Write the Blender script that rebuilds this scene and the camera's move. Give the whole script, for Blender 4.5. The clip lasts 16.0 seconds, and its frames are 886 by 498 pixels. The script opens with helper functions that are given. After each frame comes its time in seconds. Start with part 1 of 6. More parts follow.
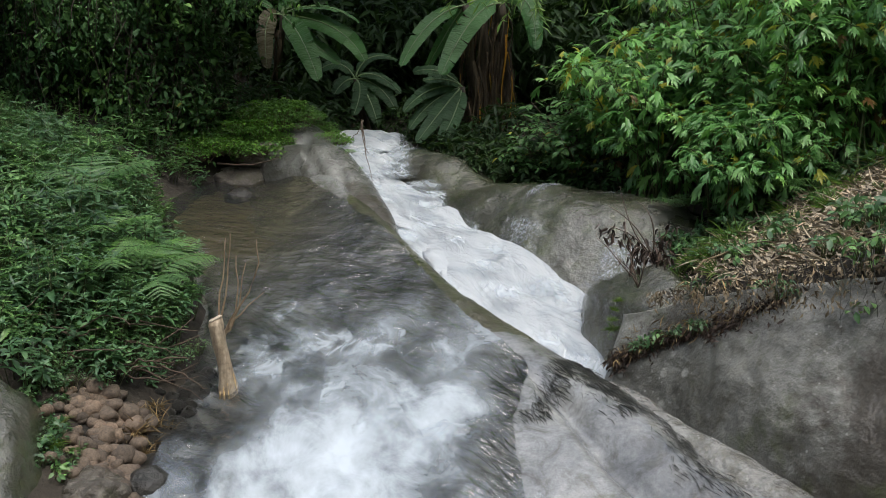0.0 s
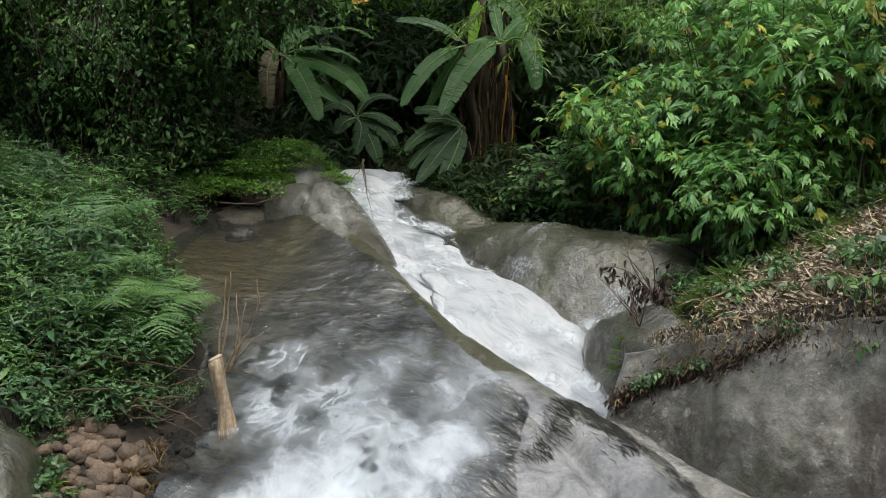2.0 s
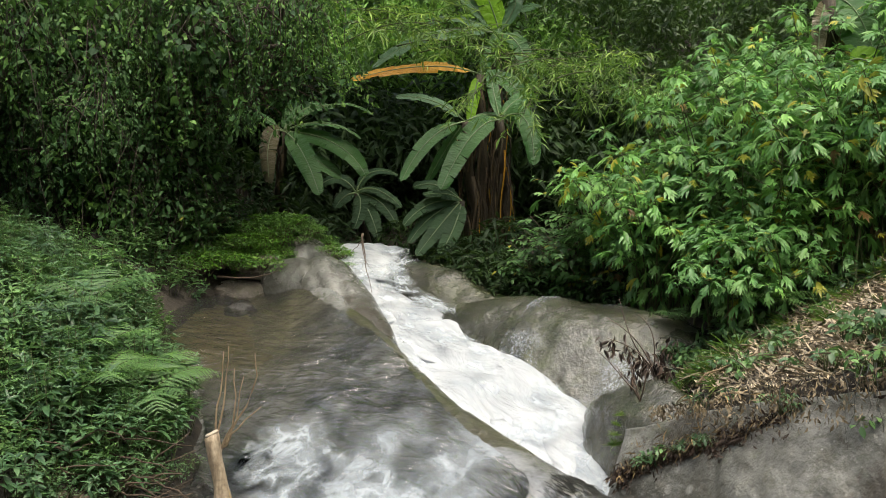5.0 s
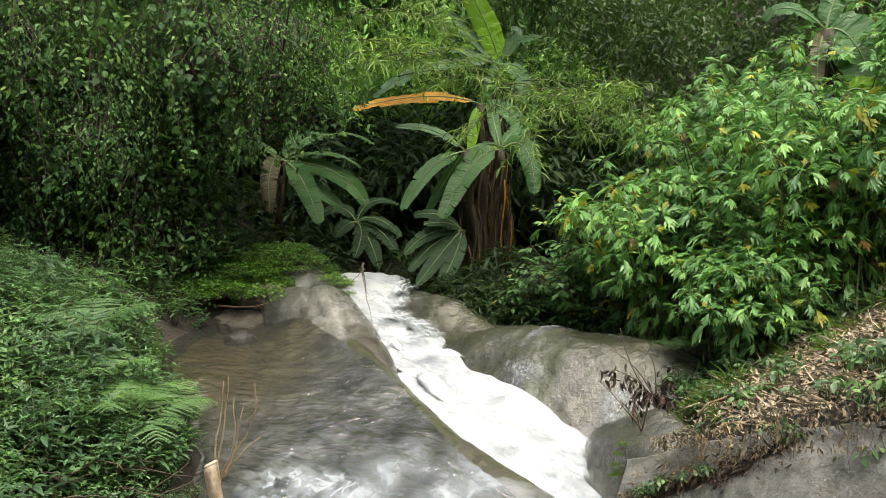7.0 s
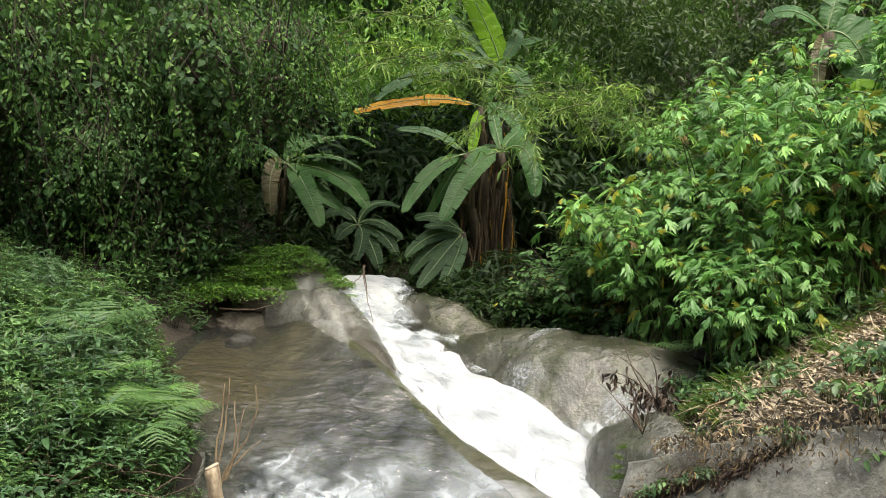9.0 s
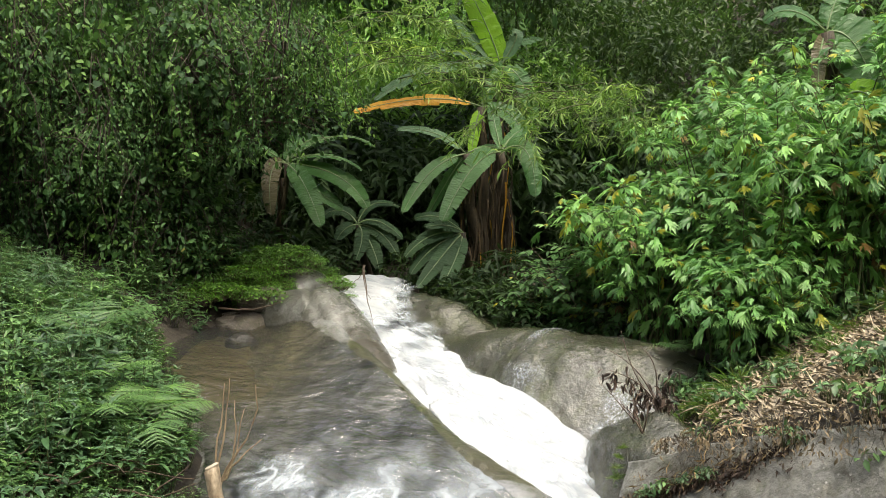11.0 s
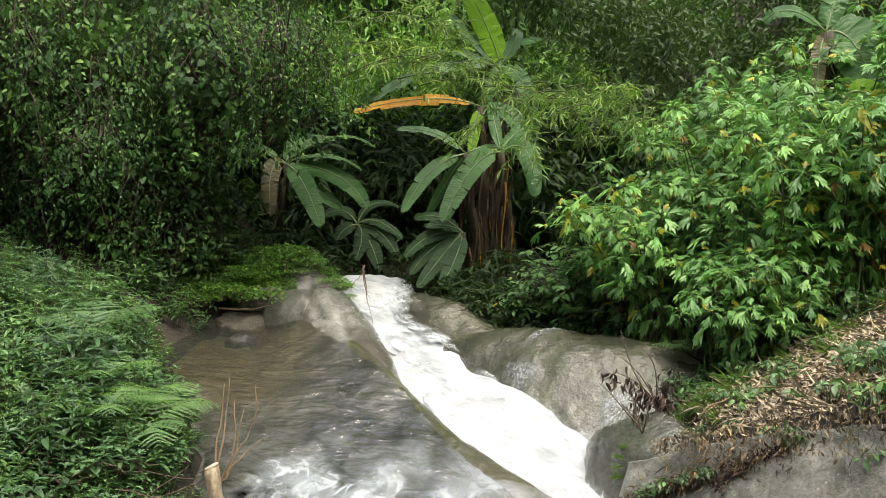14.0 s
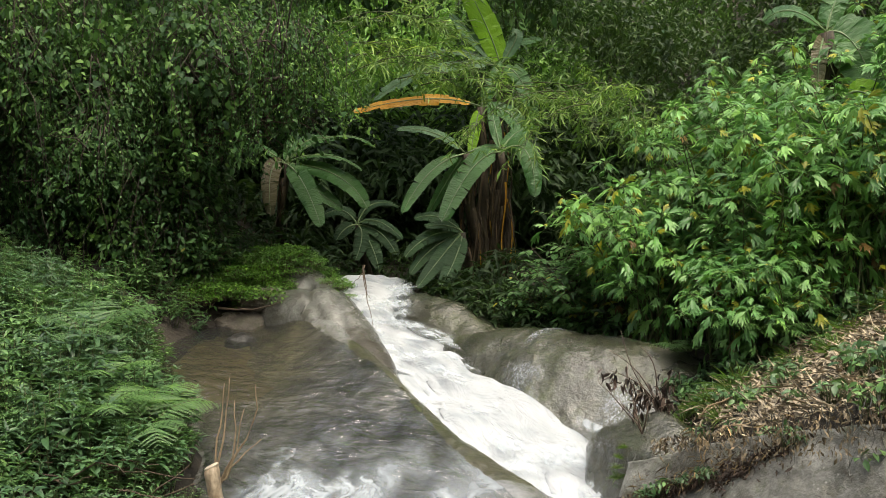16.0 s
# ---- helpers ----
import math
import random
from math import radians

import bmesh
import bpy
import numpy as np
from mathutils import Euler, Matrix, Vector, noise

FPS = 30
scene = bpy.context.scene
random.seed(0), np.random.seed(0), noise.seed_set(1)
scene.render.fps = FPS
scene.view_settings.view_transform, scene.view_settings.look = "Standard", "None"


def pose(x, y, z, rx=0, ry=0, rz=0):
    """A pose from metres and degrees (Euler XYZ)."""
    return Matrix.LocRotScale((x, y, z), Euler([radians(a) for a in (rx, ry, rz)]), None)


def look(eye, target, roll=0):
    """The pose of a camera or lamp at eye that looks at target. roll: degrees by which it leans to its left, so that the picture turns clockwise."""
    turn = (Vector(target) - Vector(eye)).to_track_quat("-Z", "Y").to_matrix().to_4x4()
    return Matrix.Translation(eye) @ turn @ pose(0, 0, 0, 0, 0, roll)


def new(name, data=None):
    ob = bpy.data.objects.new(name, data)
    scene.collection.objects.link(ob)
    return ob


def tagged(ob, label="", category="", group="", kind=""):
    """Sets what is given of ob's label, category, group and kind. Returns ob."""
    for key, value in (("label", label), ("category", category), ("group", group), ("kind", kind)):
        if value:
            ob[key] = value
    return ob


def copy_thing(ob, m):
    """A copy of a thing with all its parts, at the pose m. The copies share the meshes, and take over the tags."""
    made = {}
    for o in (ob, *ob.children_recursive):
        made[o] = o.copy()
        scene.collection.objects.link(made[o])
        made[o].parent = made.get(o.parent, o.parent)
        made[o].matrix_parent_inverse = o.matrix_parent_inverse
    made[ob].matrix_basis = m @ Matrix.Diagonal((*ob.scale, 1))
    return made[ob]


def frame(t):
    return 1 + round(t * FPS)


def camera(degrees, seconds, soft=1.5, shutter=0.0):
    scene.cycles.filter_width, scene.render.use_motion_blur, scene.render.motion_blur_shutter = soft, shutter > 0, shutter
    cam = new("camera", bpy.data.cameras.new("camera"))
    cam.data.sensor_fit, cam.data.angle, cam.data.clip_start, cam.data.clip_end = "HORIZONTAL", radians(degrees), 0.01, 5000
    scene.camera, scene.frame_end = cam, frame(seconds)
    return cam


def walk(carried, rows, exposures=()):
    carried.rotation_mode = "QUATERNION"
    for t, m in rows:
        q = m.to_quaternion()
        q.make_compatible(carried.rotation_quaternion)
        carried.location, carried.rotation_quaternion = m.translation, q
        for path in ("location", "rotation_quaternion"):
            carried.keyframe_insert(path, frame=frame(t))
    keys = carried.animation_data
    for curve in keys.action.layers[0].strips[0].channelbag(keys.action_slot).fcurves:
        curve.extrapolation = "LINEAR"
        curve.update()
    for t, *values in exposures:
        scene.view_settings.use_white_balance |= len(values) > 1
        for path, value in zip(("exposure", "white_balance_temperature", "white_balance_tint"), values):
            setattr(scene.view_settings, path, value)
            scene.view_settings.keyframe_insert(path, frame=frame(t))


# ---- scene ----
cam = camera(47.5, 16.0, 0.6, 0.5)
EYE = (0.0, 0.0, 2.8)
# seconds, degrees above the horizon, turn, lean: the camera stands and only tilts up
TILTS = [
    (0.0, -12.22, 0.0, 0.0), (0.2, -12.20, 0.0, 0.0), (0.5, -12.03, 0.03, 0.0), (1.0, -11.46, 0.03, 0.0), (1.5, -10.74, 0.03, 0.0),
    (2.0, -10.01, 0.04, 0.0), (2.5, -9.37, 0.04, 0.0), (3.0, -8.65, 0.03, 0.0), (3.5, -7.94, 0.01, 0.0),
    (4.0, -7.13, -0.02, 0.0), (4.5, -6.43, -0.04, 0.0), (4.7, -6.17, -0.03, 0.0), (5.4, -5.35, -0.01, 0.0), (6.1, -4.69, 0.0, 0.0), (6.8, -4.24, 0.01, 0.0),
    (7.0, -4.14, 0.01, 0.0), (7.5, -3.94, 0.02, 0.0), (8.0, -3.96, 0.06, 0.0), (8.5, -3.99, 0.07, 0.0),
    (9.0, -3.99, 0.07, 0.0), (11.5, -4.0, 0.06, 0.0), (16.0, -4.0, 0.05, 0.0),
]
walk(cam, [(t, pose(*EYE, 90 + pitch, lean, turn)) for t, pitch, turn, lean in TILTS],
     exposures=[(0.0, 0.58, 6200, 6), (1.5, 0.63, 6350, 6), (3.0, 0.85, 6650, 5), (4.7, 1.05, 6850, 5), (7.0, 1.36, 7000, 5), (9.0, 1.42, 7050, 5), (15.6, 1.42, 7050, 5), (16.0, 1.14, 7050, 5)])

# ---- daylight: a bright overcast sky over a wooded ravine ----
world = bpy.data.worlds.new("sky")
scene.world = world
world.use_nodes = True
wn = world.node_tree.nodes
sky = wn.new("ShaderNodeTexSky")
sky.sky_type, sky.sun_disc = "NISHITA", False
sky.sun_elevation, sky.sun_rotation = radians(75), radians(160)
sky.air_density, sky.dust_density, sky.ozone_density = 1.0, 5.0, 1.0
world.node_tree.links.new(sky.outputs[0], wn["Background"].inputs[0])
wn["Background"].inputs[1].default_value = 0.15
sun = new("sun", bpy.data.lights.new("sun", "SUN"))
sun.data.energy, sun.data.angle, sun.data.color = 1.0, radians(40), (1.0, 0.97, 0.92)
sun.matrix_world = look((4, 3, 16), (0, 8, 0))

# ---- tools ----

def hash01(ix, iy, iz, seed):
    n = np.sin(ix * 127.1 + iy * 311.7 + iz * 74.7 + seed * 53.3) * 43758.5453
    return n - np.floor(n)


def vnoise(x, y, z=0.0, seed=0):
    """Smooth value noise in -1..1 for arrays."""
    x, y, z = np.broadcast_arrays(np.asarray(x, float), np.asarray(y, float), np.asarray(z, float))
    ix, iy, iz = np.floor(x), np.floor(y), np.floor(z)
    f = [a - b for a, b in ((x, ix), (y, iy), (z, iz))]
    f = [a * a * (3 - 2 * a) for a in f]
    out = 0
    for dx in (0, 1):
        for dy in (0, 1):
            for dz in (0, 1):
                w = (f[0] if dx else 1 - f[0]) * (f[1] if dy else 1 - f[1]) * (f[2] if dz else 1 - f[2])
                out = out + w * hash01(ix + dx, iy + dy, iz + dz, seed)
    return out * 2 - 1


def fbm(x, y, z=0.0, seed=0, octaves=4):
    out, a = 0, 0.5
    for k in range(octaves):
        s = 2.03 ** k
        out = out + a * vnoise(np.asarray(x) * s, np.asarray(y) * s, np.asarray(z) * s, seed + 11 * k)
        a *= 0.5
    return out


def mesh_of(name, verts, faces, smooth=True):
    """A mesh from arrays; faces is an (n, 3) or (n, 4) array or a list of such arrays."""
    me = bpy.data.meshes.new(name)
    groups = faces if isinstance(faces, list) else [faces]
    groups = [np.asarray(g, dtype=np.int32) for g in groups if len(g)]
    loops = np.concatenate([g.ravel() for g in groups])
    sizes = np.concatenate([np.full(len(g), g.shape[1], np.int32) for g in groups])
    starts = np.concatenate([[0], np.cumsum(sizes)[:-1]]).astype(np.int32)
    me.vertices.add(len(verts))
    me.vertices.foreach_set("co", np.asarray(verts, np.float32).ravel())
    me.loops.add(len(loops))
    me.loops.foreach_set("vertex_index", loops)
    me.polygons.add(len(sizes))
    me.polygons.foreach_set("loop_start", starts)
    me.polygons.foreach_set("loop_total", sizes)
    if smooth:
        me.polygons.foreach_set("use_smooth", np.ones(len(sizes), bool))
    me.update(calc_edges=True)
    me.validate()
    return me


def thing(name, label, category, at=(0, 0, 0), group="", kind="", mesh=None, material=None):
    ob = new(name, mesh)
    if mesh is not None and material is not None and not mesh.materials:
        mesh.materials.append(material)
    ob.location = at
    return tagged(ob, label, category, group, kind)


def part(name, me, material, parent, label="", at=None):
    """Links a mesh, or a bmesh, as one part under its thing."""
    if isinstance(me, bmesh.types.BMesh):
        bm, me = me, bpy.data.meshes.new(name)
        bm.to_mesh(me)
        bm.free()
        for p in me.polygons:
            p.use_smooth = True
    if not me.materials:
        me.materials.append(material)
    ob = new(name, me)
    ob.parent = parent
    if at is not None:
        ob.matrix_basis = at
    return tagged(ob, label, kind="stuff" if name in ("stem", "foliage", "twig_spray") else "")


def grid_faces(n, m):
    """Quads of an n by m grid of vertices, row by row."""
    i, j = np.meshgrid(np.arange(n - 1), np.arange(m - 1), indexing="ij")
    a = (i * m + j).ravel()
    return np.stack([a, a + 1, a + m + 1, a + m], 1)


def line(knots):
    """A smooth curve through (y, value, value, ...) knots."""
    k = np.array(knots, float)
    fine = np.linspace(k[0, 0], k[-1, 0], 600)
    w = np.hanning(61)
    w /= w.sum()
    cols = []
    for c in range(1, k.shape[1]):
        v = np.interp(fine, k[:, 0], k[:, c])
        v = np.convolve(np.pad(v, 30, mode="reflect", reflect_type="odd"), w, mode="valid")
        cols.append(v)
    return lambda y: [np.interp(y, fine, v) for v in cols]


def frames_of(d, up):
    """Rotation matrices (n, 3, 3) whose columns are side, axis d and normal."""
    d = d / np.linalg.norm(d, axis=1, keepdims=True)
    s = np.cross(d, up)
    s /= np.maximum(np.linalg.norm(s, axis=1, keepdims=True), 1e-6)
    n = np.cross(s, d)
    return np.stack([s, d, n], 2)


def strew(leaf, pos, rot, size):
    """Many copies of a small leaf (verts, faces) as one array pair."""
    v, f = leaf
    n = len(pos)
    size = np.asarray(size, float)
    if size.ndim == 1:
        size = np.repeat(size[:, None], 3, 1)
    pts = np.einsum("nij,nkj->nki", rot, v[None] * size[:, None, :]) + pos[:, None]
    faces = (f[None] + (np.arange(n) * len(v))[:, None, None]).reshape(-1, f.shape[1])
    return pts.reshape(-1, 3), faces


def merge(pairs):
    """Joins (verts, faces) pairs; triangles and quads may mix."""
    verts, groups, base = [], [], 0
    for v, f in pairs:
        if len(v) == 0:
            continue
        verts.append(v)
        groups.append(np.asarray(f) + base)
        base += len(v)
    return np.concatenate(verts), groups


def tube(points, radii, sides=7, seed=0, rough=0.0):
    """A tapered limb along points, closed at the end."""
    p = np.asarray(points, float)
    n = len(p)
    r = np.broadcast_to(np.asarray(radii, float), (n,)) if np.ndim(radii) else np.full(n, radii)
    d = np.gradient(p, axis=0)
    d /= np.linalg.norm(d, axis=1, keepdims=True) + 1e-9
    ref = np.where(np.abs(d[:, 2:3]) < 0.9, [[0, 0, 1.0]], [[1.0, 0, 0]])
    a = np.cross(d, ref)
    a /= np.linalg.norm(a, axis=1, keepdims=True)
    b = np.cross(d, a)
    t = np.linspace(0, 2 * np.pi, sides, endpoint=False)
    rr = r[:, None] * (1 + rough * vnoise(np.cos(t)[None] * 2 + 7, np.sin(t)[None] * 2, np.arange(n)[:, None] * 0.7, seed))
    v = p[:, None] + rr[..., None] * (a[:, None] * np.cos(t)[None, :, None] + b[:, None] * np.sin(t)[None, :, None])
    v = v.reshape(-1, 3)
    i, j = np.meshgrid(np.arange(n - 1), np.arange(sides), indexing="ij")
    k = (j + 1) % sides
    f = np.stack([i * sides + j, i * sides + k, (i + 1) * sides + k, (i + 1) * sides + j], -1).reshape(-1, 4)
    v = np.concatenate([v, p[:1], p[-1:]])
    c0, c1 = len(v) - 2, len(v) - 1
    j = np.arange(sides)
    k = (j + 1) % sides
    e = (n - 1) * sides
    caps = np.concatenate([np.stack([k, j, np.full(sides, c0), np.full(sides, c0)], 1), np.stack([e + j, e + k, np.full(sides, c1), np.full(sides, c1)], 1)])
    tri = np.concatenate([f[:, [0, 1, 2]], f[:, [0, 2, 3]], caps[:, :3]])
    return v, tri


def lump(seed, size, detail=3, rough=0.25, freq=1.3):
    """A worn stone: a sphere pushed about by noise."""
    bm = bmesh.new()
    bmesh.ops.create_icosphere(bm, subdivisions=detail, radius=1.0)
    v = np.array([q.co[:] for q in bm.verts])
    f = np.array([[q.index for q in p.verts] for p in bm.faces])
    bm.free()
    k = 1 + rough * fbm(v[:, 0] * freq + seed * 3.1, v[:, 1] * freq, v[:, 2] * freq, seed)
    k += 0.06 * np.round(vnoise(v[:, 0] * 1.7, v[:, 1] * 1.7 + seed, v[:, 2] * 1.7, seed) * 2)
    return v * k[:, None] * np.asarray(size), f

# ---- materials ----
class Mat:
    """A small helper to write node materials."""

    def __init__(self, name):
        self.m = bpy.data.materials.new(name)
        self.m.use_nodes = True
        self.t = self.m.node_tree
        self.n = self.t.nodes
        self.b = self.n["Principled BSDF"]
        self.out = self.n["Material Output"]
        self.co = self.n.new("ShaderNodeTexCoord")

    def link(self, a, b):
        self.t.links.new(a, b)

    def noise(self, scale, detail=5, rough=0.6, space="Object", stretch=None, distort=0.0):
        x = self.n.new("ShaderNodeTexNoise")
        x.inputs["Scale"].default_value, x.inputs["Detail"].default_value, x.inputs["Roughness"].default_value = scale, detail, rough
        x.inputs["Distortion"].default_value = distort
        src = self.co.outputs[space]
        if stretch:
            mp = self.n.new("ShaderNodeMapping")
            mp.inputs["Scale"].default_value = stretch[:3]
            if len(stretch) > 3:
                mp.inputs["Rotation"].default_value = (0, 0, radians(stretch[3]))
            self.link(src, mp.inputs[0])
            src = mp.outputs[0]
        self.link(src, x.inputs["Vector"])
        return x.outputs["Fac"]

    def flow(self, scale, along, across, angle, detail=3, rough=0.5, distort=0.0):
        """Noise drawn out along a way given in degrees."""
        mp = self.n.new("ShaderNodeMapping")
        mp.vector_type = "TEXTURE"
        mp.inputs["Scale"].default_value = (along, across, 1.0)
        mp.inputs["Rotation"].default_value = (0, 0, radians(angle))
        self.link(self.co.outputs["Object"], mp.inputs[0])
        x = self.n.new("ShaderNodeTexNoise")
        x.inputs["Scale"].default_value, x.inputs["Detail"].default_value, x.inputs["Roughness"].default_value = scale, detail, rough
        x.inputs["Distortion"].default_value = distort
        self.link(mp.outputs[0], x.inputs["Vector"])
        return x.outputs["Fac"]

    def cells(self, scale, space="Object"):
        x = self.n.new("ShaderNodeTexVoronoi")
        x.inputs["Scale"].default_value = scale
        self.link(self.co.outputs[space], x.inputs["Vector"])
        return x.outputs["Distance"]

    def ramp(self, fac, stops):
        r = self.n.new("ShaderNodeValToRGB")
        e = r.color_ramp.elements
        while len(e) < len(stops):
            e.new(0.5)
        for q, (p, c) in zip(e, stops):
            q.position, q.color = p, (*c, 1) if len(c) == 3 else (c[0], c[0], c[0], 1)
        self.link(fac, r.inputs[0])
        return r.outputs[0]

    def mix(self, fac, a, b, how="MIX"):
        x = self.n.new("ShaderNodeMix")
        x.data_type, x.blend_type = "RGBA", how
        for sock, v in ((x.inputs[0], fac), (x.inputs[6], a), (x.inputs[7], b)):
            if isinstance(v, (int, float)):
                sock.default_value = v
            elif isinstance(v, tuple):
                sock.default_value = (*v, 1)
            else:
                self.link(v, sock)
        return x.outputs[2]

    def math(self, op, a, b=0.0):
        x = self.n.new("ShaderNodeMath")
        x.operation = op
        for sock, v in ((x.inputs[0], a), (x.inputs[1], b)):
            if isinstance(v, (int, float)):
                sock.default_value = v
            else:
                self.link(v, sock)
        return x.outputs[0]

    def bump(self, height, strength=0.5, distance=0.02):
        x = self.n.new("ShaderNodeBump")
        x.inputs["Strength"].default_value, x.inputs["Distance"].default_value = strength, distance
        self.link(height, x.inputs["Height"])
        self.link(x.outputs[0], self.b.inputs["Normal"])
        return x.outputs[0]

    def island(self):
        return self.n.new("ShaderNodeNewGeometry").outputs["Random Per Island"]

    def body(self):
        return self.n.new("ShaderNodeObjectInfo").outputs["Random"]

    def set(self, color=None, rough=None, **rest):
        for key, v in (("Base Color", color), ("Roughness", rough), *rest.items()):
            if v is None:
                continue
            sock = self.b.inputs[key]
            if isinstance(v, (int, float)):
                sock.default_value = v
            elif isinstance(v, tuple):
                sock.default_value = (*v, 1)
            else:
                self.link(v, sock)
        return self


def leaf_material(name, stops, rough=0.42, glow=0.3, old=(), shine=0.6, spread=0.3):
    """Leaf: colour varies leaf by leaf and plant by plant; light shines through the blade."""
    m = Mat(name)
    c = m.ramp(m.island(), stops)
    for lo, col in old:
        pick = m.math("GREATER_THAN", m.math("FRACT", m.math("MULTIPLY", m.island(), 37.7)), lo)
        c = m.mix(pick, c, col)
    shade = m.ramp(m.body(), [(0.0, (1 - spread, 1 - 0.85 * spread, 1 - spread)), (0.5, (1.0, 1.0, 1.0)), (1.0, (1 + 1.1 * spread, 1 + spread, 1 - 0.2 * spread))])
    c = m.mix(1.0, c, shade, "MULTIPLY")
    c = m.mix(1.0, c, m.ramp(m.noise(9.0, 3), [(0.3, (0.75,)), (0.7, (1.2,))]), "MULTIPLY")
    m.set(c, rough)
    m.b.inputs["Specular IOR Level"].default_value = shine
    m.bump(m.noise(60.0, 2), 0.25, 0.004)
    tr = m.n.new("ShaderNodeBsdfTranslucent")
    m.link(m.mix(0.45, c, (0.15, 0.29, 0.05)), tr.inputs[0])
    mx = m.n.new("ShaderNodeMixShader")
    mx.inputs[0].default_value = glow
    m.link(m.b.outputs[0], mx.inputs[1])
    m.link(tr.outputs[0], mx.inputs[2])
    m.link(mx.outputs[0], m.out.inputs[0])
    return m.m


def rock_material(name, dark, mid, light, rough=(0.25, 0.7), moss=0.0, wet=0.5, relief=0.7, lichen=0.7, film=0.07, damp=None):
    m = Mat(name)
    big = m.noise(1.1, 6, 0.62, distort=0.4)
    c = m.ramp(big, [(0.28, dark), (0.5, mid), (0.75, light)])
    fine = m.noise(38.0, 5, 0.7)
    c = m.mix(1.0, c, m.ramp(fine, [(0.3, (0.8,)), (0.7, (1.16,))]), "MULTIPLY")
    c = m.mix(1.0, c, m.ramp(m.noise(110.0, 3, 0.6), [(0.35, (0.93,)), (0.65, (1.07,))]), "MULTIPLY")
    c = m.mix(1.0, c, m.ramp(m.noise(4.5, 5, 0.7, distort=0.8), [(0.35, (0.62, 0.6, 0.52)), (0.5, (1.0, 1.0, 1.0)), (0.66, (1.25, 1.24, 1.2))]), "MULTIPLY")
    spots = m.math("MAXIMUM", m.ramp(m.cells(17.0), [(0.1, (1.0,)), (0.2, (0.0,))]), m.ramp(m.cells(6.0), [(0.16, (0.8,)), (0.24, (0.0,))]))
    pale = m.math("MULTIPLY", spots, m.ramp(m.noise(1.7, 4), [(0.4, (0.0,)), (0.6, (lichen,))]))
    c = m.mix(pale, c, tuple(x * 1.5 for x in light))
    streak = m.ramp(m.noise(2.2, 5, 0.6, stretch=(1.5, 0.8, 0.8, 35)), [(0.46, (0.0,)), (0.66, (0.4,))])
    c = m.mix(streak, c, tuple(x * 0.55 for x in dark))
    if damp:
        gap = m.n.new("ShaderNodeVectorMath")
        gap.operation = "DISTANCE"
        m.link(m.co.outputs["Object"], gap.inputs[0])
        gap.inputs[1].default_value = damp
        near = m.math("ADD", gap.outputs["Value"], m.math("MULTIPLY", m.math("SUBTRACT", m.noise(2.4, 6, 0.7), 0.5), 2.2))
        c = m.mix(m.ramp(near, [(0.55, (0.75,)), (0.98, (0.0,))]), c, (0.042, 0.032, 0.02))
    if moss:
        g = m.ramp(m.noise(2.6, 6, 0.7), [(0.62 - 0.25 * moss, (0.0,)), (0.72, (0.8,))])
        c = m.mix(g, c, (0.06, 0.075, 0.018))
    r = m.ramp(m.noise(1.6, 5, 0.6, stretch=(1, 1, 1)), [(0.35 + 0.2 * (wet - 0.5), (rough[0],)), (0.65, (rough[1],))])
    m.set(c, r)
    m.b.inputs["Coat Weight"].default_value = min(1.0, wet ** 2)
    m.b.inputs["Coat IOR"].default_value = 1.55
    m.b.inputs["Coat Roughness"].default_value = film
    m.bump(m.math("ADD", m.math("MULTIPLY", m.noise(7.0, 6, 0.65), 1.0), m.math("MULTIPLY", m.math("ADD", fine, m.noise(20.0, 4, 0.6)), 0.16)), relief, 0.07)
    m.link(m.b.inputs["Normal"].links[0].from_socket, m.b.inputs["Coat Normal"])
    return m.m


def plain_material(name, a, b, scale=8.0, rough=0.8, bump=0.4, stretch=None, per="", wide=0.02):
    m = Mat(name)
    c = m.ramp(m.noise(scale, 6, 0.65, stretch=stretch), [(0.3, a), (0.7, b)])
    if per:
        src = m.island() if per == "island" else m.body()
        c = m.mix(1.0, c, m.ramp(src, [(0.0, (0.55, 0.55, 0.55)), (0.6, (1.0, 0.98, 0.95)), (1.0, (1.5, 1.4, 1.3))]), "MULTIPLY")
    c = m.mix(1.0, c, m.ramp(m.noise(scale * 7, 3), [(0.3, (0.75,)), (0.7, (1.2,))]), "MULTIPLY")
    m.set(c, rough)
    m.bump(m.noise(scale * 3, 5, stretch=stretch), bump, wide)
    return m.m


M_SLAB = rock_material("wet_slab_rock", (0.08, 0.081, 0.076), (0.235, 0.237, 0.227), (0.37, 0.375, 0.365), (0.08, 0.22), wet=1.0, moss=0.1, relief=0.2, lichen=0.0, film=0.14)
M_DOME = rock_material("wet_granite", (0.028, 0.028, 0.017), (0.064, 0.064, 0.045), (0.145, 0.146, 0.124), (0.1, 0.35), moss=0.5, wet=0.9, relief=0.6, lichen=0.15)
M_BOULDER = rock_material("granite_boulder", (0.07, 0.07, 0.06), (0.165, 0.166, 0.15), (0.3, 0.304, 0.288), (0.15, 0.45), moss=0.1, wet=0.8, relief=0.4, lichen=0.1, damp=(-0.75, 10.5, 0.75))
M_WALL = rock_material("grey_rock_face", (0.092, 0.09, 0.074), (0.165, 0.166, 0.146), (0.25, 0.254, 0.23), (0.3, 0.65), moss=0.2, relief=0.6, lichen=0.9, damp=(2.72, 5.2, 0.4))
